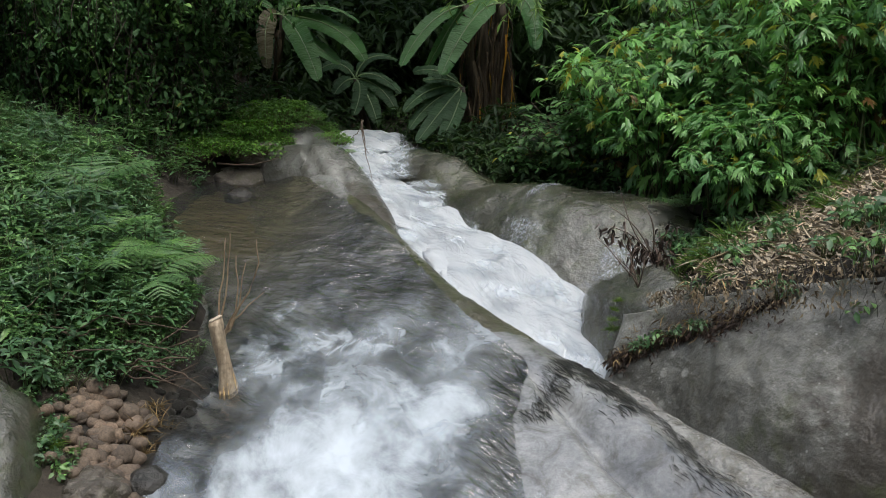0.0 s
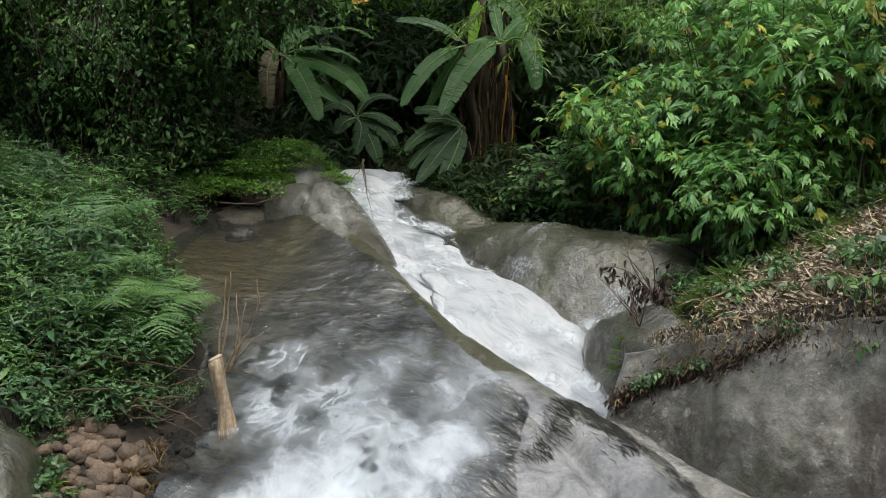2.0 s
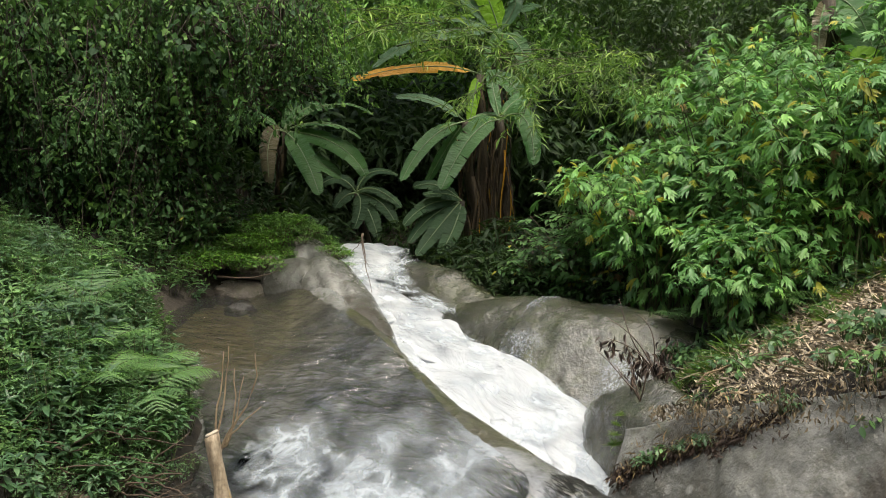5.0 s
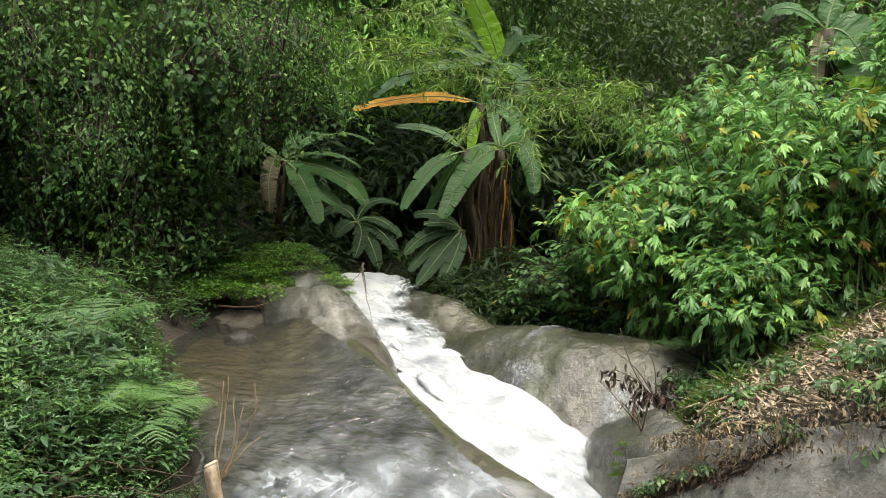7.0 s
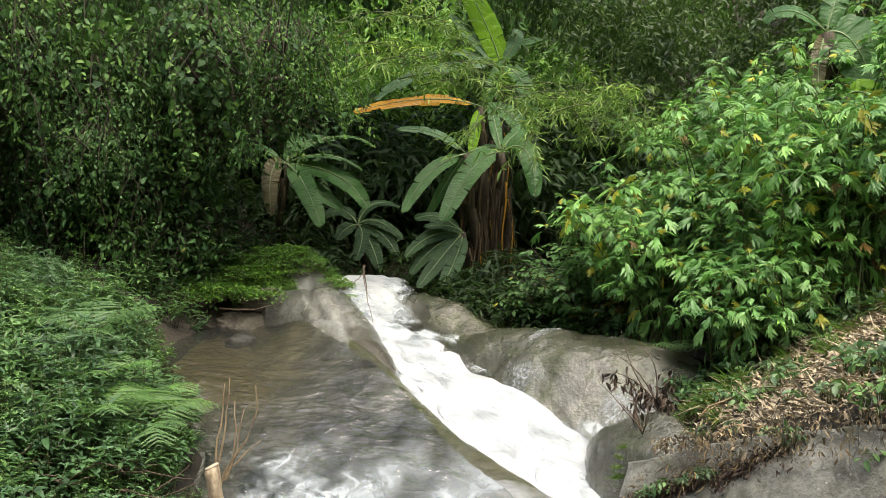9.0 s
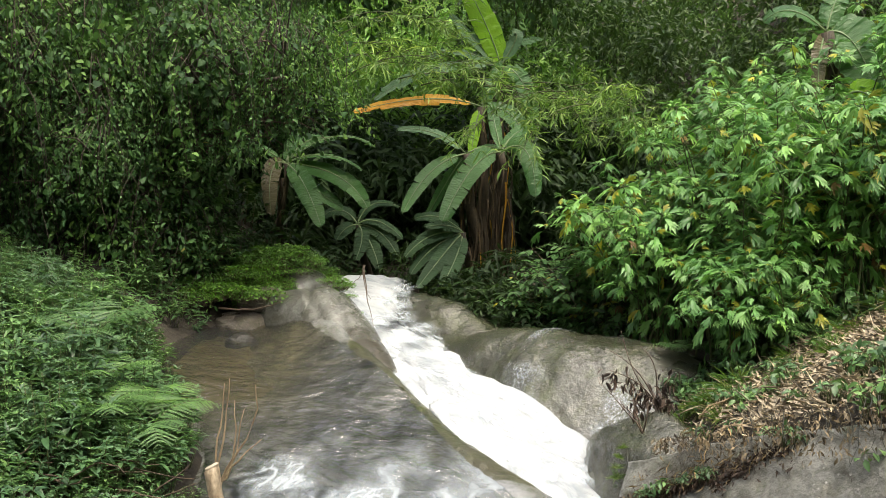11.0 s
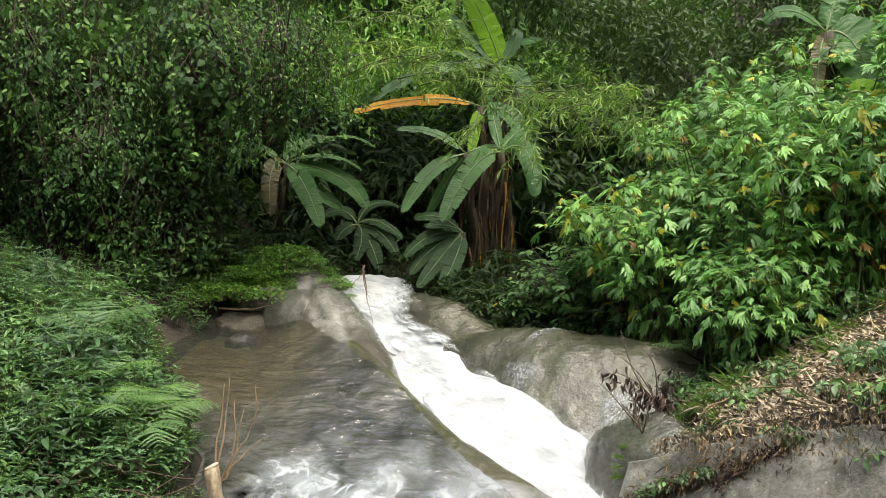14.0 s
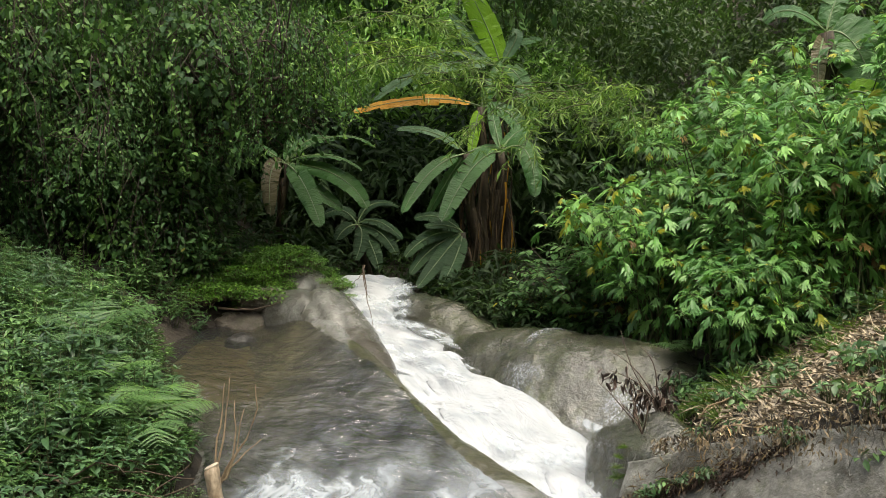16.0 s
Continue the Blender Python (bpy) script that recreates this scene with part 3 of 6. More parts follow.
# brown silt and gravel on the bed of the pool
by, bs = np.linspace(8.9, 12.15, 80), np.linspace(-0.1, 0.62, 60)
BS, BY = np.meshgrid(bs, by, indexing="ij")
BX, BZ = slab(BS, BY)
cover = np.clip((BY - 8.9) / 1.3, 0, 1) * np.clip((0.6 - BS) / 0.35, 0, 1)
BZ = BZ + 0.07 * (cover - 0.45 + 0.35 * fbm(BX * 2.2, BY * 2.2, 0, 17))
thing("pool_bed", "brown silt on the bed of the shallow pool", "stream bed", kind="structure",
      mesh=mesh_of("pool_bed", np.stack([BX, BY, BZ], -1).reshape(-1, 3), grid_faces(*BS.shape)[:, ::-1]), material=M_SILT)

# ---- the whale-backed rock beside the chute ----
def dome(first=-0.25, last=1.25, back=-1.0, front=1.0, lift=0.0):
    a, b = np.linspace(first, last, 110), np.linspace(back, front, 90)
    A, B = np.meshgrid(a, b, indexing="ij")
    ax, ay = 0.0 + 2.15 * A, 11.75 - 2.0 * A - 0.25 * np.sin(np.pi * np.clip(A, 0, 1))
    nx, ny = -0.68, -0.73
    half = np.interp(A, [-0.25, 0.1, 0.5, 0.9, 1.25], [0.45, 0.85, 1.12, 1.3, 1.4])
    top = np.interp(A, [-0.25, 0.0, 0.3, 0.55, 0.85, 1.25], [0.7, 1.0, 1.12, 1.2, 1.2, 1.05])
    x, y = ax + nx * half * B * 1.1, ay + ny * half * B * 1.1
    z = top - 1.55 * (np.abs(B) ** 2.3) * np.interp(A, [0, 1], [0.8, 1.1])
    z = z - 2.2 * np.maximum(A - 1.0, 0) ** 1.5 - 1.5 * np.maximum(-A, 0) ** 1.2
    z = z + 0.11 * fbm(x * 1.2, y * 1.2, z, 8) + 0.035 * fbm(x * 5, y * 5, z * 3, 9) + 0.012 * fbm(x * 16, y * 16, z * 8, 10)
    z = z + lift
    return mesh_of("whaleback", np.stack([x, y, z], -1).reshape(-1, 3), grid_faces(*A.shape))


thing("whaleback_rock", "rounded grey-brown granite whaleback, wet and glossy beside the chute", "rock", group="stream rocks", mesh=dome(), material=M_DOME)

# water skin over the whaleback that carries the painted glints of wet rock
thing("water_glints", "thin water skin on the whaleback with glints painted as pale streaks", "water", kind="structure", mesh=dome(0.48, 1.12, -0.25, 0.95, 0.008), material=M_GLINTS)

# ---- the grey rock face under the littered bank ----
FACE_FOOT = line([(-0.55, 1.6, 9.1, -0.1), (-0.3, 1.3, 8.3, -0.3), (-0.1, 1.06, 7.5, -0.35), (0.0, 1.08, 7.1, -0.3), (0.2, 1.66, 6.32, -0.35), (0.6, 2.54, 4.66, -0.74), (1.0, 3.42, 3.0, -1.1)])
FACE_CREST = line([(-0.55, 2.0, 9.3, 0.85), (-0.3, 1.74, 8.5, 0.78), (-0.1, 1.42, 7.8, 0.66), (0.0, 1.36, 7.6, 0.62), (0.2, 1.84, 7.18, 0.86), (0.6, 2.86, 5.83, 1.42), (1.0, 3.9, 4.15, 1.95)])


def rock_face():
    a, b = np.linspace(-0.1, 1.0, 170), np.linspace(0, 1, 90)
    A, B = np.meshgrid(a, b, indexing="ij")
    foot = np.stack(FACE_FOOT(A), -1)
    crest = np.stack(FACE_CREST(A), -1)
    p = foot + (crest - foot) * B[..., None] ** 0.95
    out = 0.16 * np.sin(np.pi * np.clip(B * 1.05, 0, 1)) * np.clip(A * 3, 0.3, 1)
    n = np.array([-0.66, -0.45, 0.6])
    rough = 0.12 * fbm(p[..., 0] * 1.0, p[..., 1] * 1.0, p[..., 2] * 1.4, 12) + 0.03 * fbm(p[..., 0] * 6, p[..., 1] * 6, p[..., 2] * 6, 13)
    p = p + (out + rough)[..., None] * n
    p = p + (np.clip((0.05 - A) / 0.15, 0, 1) ** 2)[..., None] * np.array([0.3, 0.55, -0.25])
    back = p[:, -1:] + np.array([0.6, 0.35, -0.25])
    p = np.concatenate([p, back], 1)
    return mesh_of("rock_face", p.reshape(-1, 3), grid_faces(p.shape[0], p.shape[1]))


thing("rock_wall", "large smooth grey rock face speckled with pale lichen", "rock", group="stream rocks", mesh=rock_face(), material=M_WALL)


def boulder(name, label, at, size, seed, turn=0, material=None, rough=0.22, detail=4, parent_group="stream rocks"):
    v, f = lump(seed, size, detail, rough)
    ob = thing(name, label, "rock", group=parent_group, mesh=mesh_of(name, v, f), material=material or M_BOULDER)
    ob.matrix_basis = pose(*at, 0, 0, turn)
    return ob


def wedge():
    """A pale boulder whose flank draws out into a tail along the crest of the slab."""
    t = np.linspace(0, 1, 60)
    k = [0, 0.12, 0.38, 0.6, 0.82, 1]
    p = np.stack([np.interp(t, k, c) for c in ([-2.3, -2.0, -1.42, -1.05, -0.7, -0.42], [12.4, 12.3, 12.0, 11.4, 10.6, 9.85], [0.98, 1.06, 1.08, 0.9, 0.74, 0.6])], 1)
    v, f = tube(p, np.interp(t, k, [0.12, 0.36, 0.42, 0.33, 0.2, 0.05]), 40, 8, 0.0)
    crease = np.exp(-((v[:, 0] + 1.45 + 0.25 * (v[:, 2] - 1.2) + 0.12 * np.sin(5 * v[:, 2])) / 0.05) ** 2) + 0.7 * np.exp(-((v[:, 0] + 1.15 + 0.5 * (v[:, 2] - 1.2)) / 0.04) ** 2)
    push = 0.1 * fbm(v[:, 0] * 1.1, v[:, 1] * 1.1, v[:, 2] * 1.1, 44, 2) + 0.012 * fbm(v[:, 0] * 7, v[:, 1] * 7, v[:, 2] * 7, 45) - 0.06 * crease
    return mesh_of("boulder", v + np.array([-0.1, -0.5, 0.85]) * push[:, None], f)


thing("boulder", "pale grey granite boulder tapering along the lip of the pool", "rock", group="stream rocks", mesh=wedge(), material=M_BOULDER)
boulder("boulder", "grey boulder capped with green creeper", (-1.95, 13.0, 1.14), (0.6, 0.5, 0.52), 5, 20, rough=0.12)

def tongue():
    """A low rounded arm of rock that runs up from the whaleback to the lip of the fall."""
    t = np.linspace(0, 1, 50)
    k = [0, 0.18, 0.45, 0.72, 1]
    p = np.stack([np.interp(t, k, c) for c in ([-0.85, -0.66, -0.36, 0.02, 0.55], [13.75, 13.4, 13.0, 12.6, 12.05], [0.98, 1.02, 0.93, 0.84, 0.58])], 1)
    v, f = tube(p, np.interp(t, k, [0.24, 0.32, 0.4, 0.44, 0.5]), 30, 6, 0.0)
    return mesh_of("tongue_rock", v + np.array([0.4, -0.3, 0.8]) * 0.12 * fbm(v[:, 0] * 2, v[:, 1] * 2, v[:, 2] * 2, 43)[:, None], f)


thing("tongue_rock", "low rounded olive-brown rock washed by white water", "rock", group="stream rocks", mesh=tongue(), material=M_DOME)
boulder("boulder", "smooth olive-grey shoulder of rock below the dead shrub", (1.8, 8.38, 0.14), (0.5, 0.85, 0.64), 31, 25, M_DOME, rough=0.12)
boulder("boulder", "low wet rock in the brown pool", (-2.3, 11.4, 0.92), (0.2, 0.15, 0.12), 11, 0, M_BLACKROCK, rough=0.4)
boulder("boulder", "flat brown rock at the head of the pool", (-2.5, 12.2, 0.98), (0.42, 0.34, 0.2), 12, 0, M_BROWNROCK, rough=0.45)
boulder("boulder", "brown rock under the creeper", (-2.25, 12.3, 1.3), (0.28, 0.22, 0.18), 14, 0, M_BROWNROCK, rough=0.45)
boulder("boulder", "grey rock corner at the stream bank", (-2.9, 5.8, 0.0), (0.46, 0.85, 0.62), 15, 12, M_DOME, rough=0.35)
boulder("boulder", "small brown rock at the foot of the bank", (-2.12, 5.64, 0.06), (0.2, 0.18, 0.15), 19, 20, M_BROWNROCK, rough=0.5)
boulder("boulder", "dark wet rock at the water's edge", (-1.6, 6.0, -0.02), (0.2, 0.15, 0.13), 17, 0, M_BLACKROCK, detail=3)
boulder("boulder", "dark wet rock at the water's edge", (-1.86, 5.85, 0.0), (0.17, 0.16, 0.14), 18, 0, M_BLACKROCK, detail=3)

def rib():
    """A rounded rib of rock between the slab and the rock face."""
    t = np.linspace(0, 1, 60)
    x = np.interp(t, [0, 0.4, 0.6, 1], [1.12, 1.6, 1.88, 2.75]) + 0.02 * np.sin(t * 17)
    y = np.interp(t, [0, 0.4, 0.6, 1], [7.02, 6.05, 5.62, 4.3])
    z = np.interp(t, [0, 0.4, 0.6, 1], [0.23, 0.05, -0.04, -0.33])
    r = np.interp(t, [0, 0.15, 0.5, 1], [0.07, 0.18, 0.25, 0.3])
    v, f = tube(np.stack([x, y, z], 1), r, 22, 4, 0.0)
    v = v + np.array([0.7, 0.5, 0.6]) * 0.05 * fbm(v[:, 0] * 3, v[:, 1] * 4, v[:, 2] * 4, 41)[:, None]
    return mesh_of("rock_rib", v, f)


thing("rock_rib", "light grey rounded rib of rock below the rock face", "rock", group="stream rocks", mesh=rib(), material=M_RIB)

# ---- running water ----
def film():
    y, s = np.linspace(3.7, 12.2, 430), np.linspace(-0.05, 1.0, 170)
    S, Y = np.meshgrid(s, y, indexing="ij")
    right = np.interp(Y, [3.7, 5.4, 6.3, 7.0, 7.6, 8.5, 10, 12.2], [0.5, 0.6, 0.7, 0.86, 0.91, 0.94, 0.94, 0.8])
    S2 = S * right + 0.012 * fbm(Y * 2, S, 0, 20)
    x, z = slab(S2, Y)
    edge = np.clip((1 - S) / 0.12, 0, 1) ** 0.7
    zw = z + 0.045 * edge + 0.03 * edge * fbm(x * 2.2, Y * 1.3, 0, 21) - 0.012
    churn = np.clip((7.4 - Y) / 1.6, 0, 1) * edge
    zw = zw + 0.12 * churn * (0.6 + fbm(x * 1.8, Y * 1.5, 0, 22, 3))
    fade = np.clip((Y - 6.6) / 1.2, 0, 1) * np.clip((S2 - 0.1) / 0.3, 0, 1)
    zw = zw + 0.03 * fade * edge * fbm(0.75 * (x * 0.55 - Y * 0.83), 2.6 * (x * 0.83 + Y * 0.55), 0, 25, 3)
    zw = zw + 0.009 * fade * edge * fbm(1.8 * (x * 0.55 - Y * 0.83), 6.0 * (x * 0.83 + Y * 0.55), 0, 26, 3)
    pool = SLAB_LEFT(Y)[1] + 0.13 + 0.05 * np.clip((Y - 9.5) / 2, 0, 1)
    ease = lambda a: np.clip(a, 0, 1) ** 2 * (3 - 2 * np.clip(a, 0, 1))
    zw = zw + np.maximum(pool + 0.006 * fbm(x * 3, Y * 3, 0, 23) - zw, 0) * ease((Y - 8.9) / 1.1) * ease((0.62 - S2) / 0.3)
    return mesh_of("water", np.stack([x, Y, zw], -1).reshape(-1, 3), grid_faces(*S.shape)[:, ::-1])


water = thing("water", "thin clear brownish water sheeting over rock with lacy foam", "water", kind="structure", mesh=film(), material=M_WATER)


def chute_at(s, y):
    xl, xr, z = CHUTE(y)
    return xl + (xr - xl) * s, z


def chute():
    y, s = np.linspace(6.7, 14.6, 420), np.linspace(-0.2, 1.25, 130)
    S, Y = np.meshgrid(s, y, indexing="ij")
    S = S + (0.07 * fbm(Y * 3.0, S * 0.5, 0, 33) + 0.04 * fbm(Y * 9.0, S * 0.5, 0, 34)) * np.clip(np.abs(S - 0.5) * 2 - 0.4, 0, 1)
    x, z = chute_at(S, Y)
    z = z + 0.05 * np.sin(np.pi * np.clip(S, 0, 1)) - 0.4 * np.maximum(np.abs(S - 0.5) - 0.5, 0)
    side, along = x * 0.87 + Y * 0.5, Y * 0.87 - x * 0.5
    z = z + 0.16 * fbm(side * 1.8, along * 1.1, 0, 30, 3) + 0.06 * fbm(side * 5, along * 2.6, 0, 31, 2)
    me = mesh_of("white_water", np.stack([x, Y, z], -1).reshape(-1, 3), grid_faces(*S.shape)[:, ::-1])
    depth = me.attributes.new("depth", "FLOAT", "POINT")
    depth.data.foreach_set("value", np.minimum((S + 0.14) / 0.22, (1.2 - S) / 0.34).clip(0, 1).astype(np.float32).ravel())
    return me


rapids = thing("rapids", "rushing white water pouring down a narrow rock chute", "water", kind="structure", mesh=chute(), material=M_WHITE)

# ---- leaves ----
def blade(n=4, width=0.42, droop=0.25, fold=0.12, tip=0.85):
    """An ovate leaf 1 long along +y, folded at the midrib and bent down."""
    t = np.linspace(0, 1, n + 1)
    w = width * np.sin(np.pi * t ** tip) ** 0.8 * 0.5
    w[0], w[-1] = 0.02, 0.004
    z = -droop * t ** 2
    v = np.concatenate([np.stack([-w, t, z + fold * w / width], 1), np.stack([0 * t, t, z], 1), np.stack([w, t, z + fold * w / width], 1)])
    f = []
    for k in range(n):
        f += [[k, n + 1 + k, n + 2 + k, k + 1], [n + 1 + k, 2 * n + 2 + k, 2 * n + 3 + k, n + 2 + k]]
    return v, np.array(f)


def lobed_leaf():
    """A wild-sunflower leaf: a long middle lobe and two pairs of pointed side lobes, all joined at the midrib."""
    v, f = blade(4, 0.28, 0.45, 0.14)
    verts, faces = [tuple(p) for p in v], [list(q) for q in f]
    for start, angle, length in ((6, 38, 0.6), (7, 30, 0.42)):
        for sg in (-1, 1):
            b = np.array(verts[start])
            lv, lf = blade(2, 0.31, 0.35, 0.1)
            a = radians(angle) * sg
            base = len(verts)
            for p in lv:
                p = p * length
                verts.append((b[0] + p[0] * np.cos(a) + p[1] * np.sin(a), b[1] - p[0] * np.sin(a) + p[1] * np.cos(a), b[2] + p[2] - 0.12 * p[1]))
            for q in lf:
                faces.append([start if k == 3 else base + k for k in q])
    return np.array(verts), np.array(faces)


OVATE, NARROW, LOBED = blade(3, 0.46, 0.2), blade(2, 0.13, 0.2), lobed_leaf()
LONG = blade(4, 0.26, 0.35)


def pick_dirs(n, rng, up=0.2, spread=1.0):
    a = rng.uniform(0, 2 * np.pi, n)
    e = rng.normal(up, 0.45 * spread, n)
    return np.stack([np.cos(a) * np.cos(e), np.sin(a) * np.cos(e), np.sin(e)], 1)


def up_near(n, rng, tilt=0.35):
    u = rng.normal(0, tilt, (n, 3)) + [0, 0, 1]
    return u / np.linalg.norm(u, axis=1, keepdims=True)


def herb_clump(seed, r=0.42, h=0.3, n=170, leaf=OVATE, size=(0.034, 0.062)):
    rng = np.random.default_rng(seed)
    rr, a = r * np.sqrt(rng.uniform(0, 1, n)), rng.uniform(0, 2 * np.pi, n)
    top = h * (1 - 0.5 * (rr / r) ** 2)
    z = top * (1 - 0.75 * rng.uniform(0, 1, n) ** 2.5)
    pos = np.stack([rr * np.cos(a), rr * np.sin(a), z], 1)
    d = pick_dirs(n, rng, 0.1) + 0.5 * np.stack([np.cos(a), np.sin(a), 0 * a], 1)
    lv = strew(leaf, pos, frames_of(d, up_near(n, rng)), rng.uniform(*size, n))
    stems = [tube([(0.55 * x, 0.55 * y, -0.06), (0.8 * x, 0.8 * y, 0.5 * zz), (x, y, zz)], [0.005, 0.004, 0.002], 4) for x, y, zz in pos[:24]]
    return merge([lv]), merge(stems)


def shoot_clump(seed, r=0.4, h=0.3, shoots=42, leaf=None, size=(0.05, 0.1)):
    """A clump of upright shoots, each with tiers of leaves that radiate from its tip."""
    rng = np.random.default_rng(seed)
    leaf = leaf or blade(3, 0.38, 0.3, 0.16)
    leaves, stems = [], []
    for k in range(shoots):
        rr, a = r * math.sqrt(rng.uniform()), rng.uniform(0, 6.28)
        top = h * (1 - 0.5 * (rr / r) ** 2) * rng.uniform(0.7, 1.15)
        foot = np.array([0.6 * rr * math.cos(a), 0.6 * rr * math.sin(a), -0.06])
        tip = np.array([rr * math.cos(a), rr * math.sin(a), top])
        stems.append(tube([foot, (foot + tip) * 0.5, tip], [0.004, 0.003, 0.002], 4))
        m = int(rng.integers(8, 12))
        tier = np.arange(m) // 4
        b = rng.uniform(0, 6.28) + np.arange(m) * 1.57 + tier * 0.8
        e = np.interp(tier, [0, 2], [0.55, -0.15]) + rng.normal(0, 0.15, m)
        d = np.stack([np.cos(b) * np.cos(e), np.sin(b) * np.cos(e), np.sin(e)], 1)
        at = tip - np.outer(tier * 0.2 * top, (tip - foot) / np.linalg.norm(tip - foot))
        leaves.append(strew(leaf, at, frames_of(d, up_near(m, rng, 0.15)), rng.uniform(*size) * (0.6 + 0.3 * tier) * rng.uniform(0.85, 1.15, m)))
    return merge(leaves), merge(stems)


def plant_kind(name, label, category, leaf_mat, stem_mat, builds, group, seed=0):
    """Builds one plant of each variant, out of the way of nothing: returned as things to be copied."""
    made = []
    for leaves, stems in builds:
        root = thing(name, label, category, group=group)
        part("stem", mesh_of("stem", *stems), stem_mat, root)
        part("foliage", mesh_of("foliage", *leaves), leaf_mat, root)
        made.append(root)
    return made


def plant_all(kinds, spots, rng):
    """Stands copies of the variants at spots (x, y, z, scale); the first of each is the original."""
    used = [False] * len(kinds)
    for k, (x, y, z, s) in enumerate(spots):
        i = k % len(kinds)
        m = pose(x, y, z, rng.normal(0, 7), rng.normal(0, 7), rng.uniform(0, 360)) @ Matrix.Scale(s, 4)
        if used[i]:
            copy_thing(kinds[i], m)
        else:
            kinds[i].matrix_basis = m
            used[i] = True


def spots_in(n, x0, x1, y0, y1, rng, keep=lambda x, y: True, sink=0.03, size=(0.8, 1.2)):
    out = []
    while len(out) < n:
        x, y = rng.uniform(x0, x1), rng.uniform(y0, y1)
        if keep(x, y):
            out.append((x, y, float(land(x, y)) - sink, rng.uniform(*size)))
    return out


# ---- ground herbs on the left bank ----
rng = np.random.default_rng(21)
herbs = plant_kind("herb", "dense leafy green ground herb on the stream bank", "plant", M_HERB, M_STEM,
                   [shoot_clump(s, r, h, n) for s, r, h, n in ((1, 0.4, 0.28, 44), (2, 0.32, 0.4, 36), (3, 0.42, 0.3, 46), (4, 0.26, 0.48, 30))], "bank herbs")


def on_left_bank(x, y):
    foot = float(LEFT_FOOT(y)[0])
    if y < 7.0:
        return y > 6.6 and x < foot - 0.55 - 0.6 * (7 - y)
    return x < foot - 0.3 and (y < 10.9 or x > -3.7)


plant_all(herbs, [(x, y, z + rng.uniform(-0.14, 0.02) + 0.16 * float(fbm(np.array(x * 1.7), np.array(y * 1.7), 0, 61)), s) for x, y, z, s in spots_in(250, -5.4, -1.7, 5.8, 12.0, rng, on_left_bank, size=(0.55, 1.2))], rng)

low_herbs = plant_kind("herb", "low leafy green herb overhanging the foot of the bank", "plant", M_HERB, M_STEM,
                       [herb_clump(s, 0.3, 0.26, 150, blade(3, 0.44, 0.2), (0.03, 0.06)) for s in (6, 7)], "bank herbs")
plant_all(low_herbs, [(x, y, float(land(x, y)) + 0.02, rng.uniform(0.5, 0.9)) for x, y in
                      [(-2.4, 6.75), (-2.3, 6.85), (-2.2, 6.95), (-2.1, 7.05), (-2.05, 7.2), (-2.25, 7.1), (-2.4, 7.0), (-2.5, 6.85), (-1.98, 7.35), (-2.15, 7.3), (-2.6, 6.7), (-2.7, 6.55), (-1.95, 7.55), (-2.35, 6.65), (-2.55, 6.45)]], rng)

tall_herbs = plant_kind("tall_herb", "taller pale green herb with pointed leaves on the bank", "plant", M_HERB, M_STEM,
                        [shoot_clump(s, 0.3, 0.5, 30, blade(4, 0.3, 0.35, 0.16), (0.075, 0.13)) for s in (31, 32, 33)], "bank herbs")
plant_all(tall_herbs, spots_in(50, -5.4, -1.7, 6.6, 10.4, rng, lambda x, y: on_left_bank(x + 0.3, y), size=(0.7, 1.2)), rng)


def pinna():
    """One pinna of a frond, 1 long: a narrow blade cut into paired leaflets."""
    verts, faces = [], []
    for k in range(9):
        y = 0.05 + 0.105 * k
        w = 0.11 * (1 - 0.8 * (y - 0.05)) * (0.7 if k == 0 else 1)
        for sg in (-1, 1):
            b = len(verts)
            sag = -0.22 * y * y
            verts += [(0, y - 0.05, sag), (sg * w * 0.75, y - 0.015, sag - 0.01), (sg * w, y + 0.05, sag - 0.03), (0, y + 0.055, sag)]
            faces.append([b, b + 1, b + 2, b + 3] if sg > 0 else [b, b + 3, b + 2, b + 1])
    return np.array(verts), np.array(faces)


PINNA = pinna()


def fern_plant(seed, fronds=7, length=0.62):
    rng = np.random.default_rng(seed)
    leaves, stems = [], []
    for k in range(fronds):
        a = 2 * np.pi * k / fronds + rng.normal(0, 0.3)
        e0, L = rng.uniform(0.6, 1.1), length * rng.uniform(0.75, 1.15)
        t = np.linspace(0, 1, 15)
        e = e0 - 1.2 * t
        step = L / 14
        h, z = np.cumsum(np.cos(e)) * step, np.cumsum(np.sin(e)) * step
        mid = np.stack([h * np.cos(a), h * np.sin(a), z], 1)
        stems.append(tube(mid[::3], np.linspace(0.004, 0.0012, len(mid[::3])), 4))
        ax = np.gradient(mid, axis=0)
        ax /= np.linalg.norm(ax, axis=1, keepdims=True)
        side = np.cross(ax, [0, 0, 1.0])
        nor = np.cross(side, ax)
        ln = 0.36 * L * np.sin(np.pi * np.clip(t * 0.9 + 0.12, 0, 1)) ** 0.7
        for sg in (-1, 1):
            d = sg * side + 0.45 * ax - 0.12 * nor + rng.normal(0, 0.08, mid.shape)
            use = slice(2, 15)
            leaves.append(strew(PINNA, mid[use], frames_of(d[use], nor[use]), ln[use]))
    return merge(leaves), merge(stems)


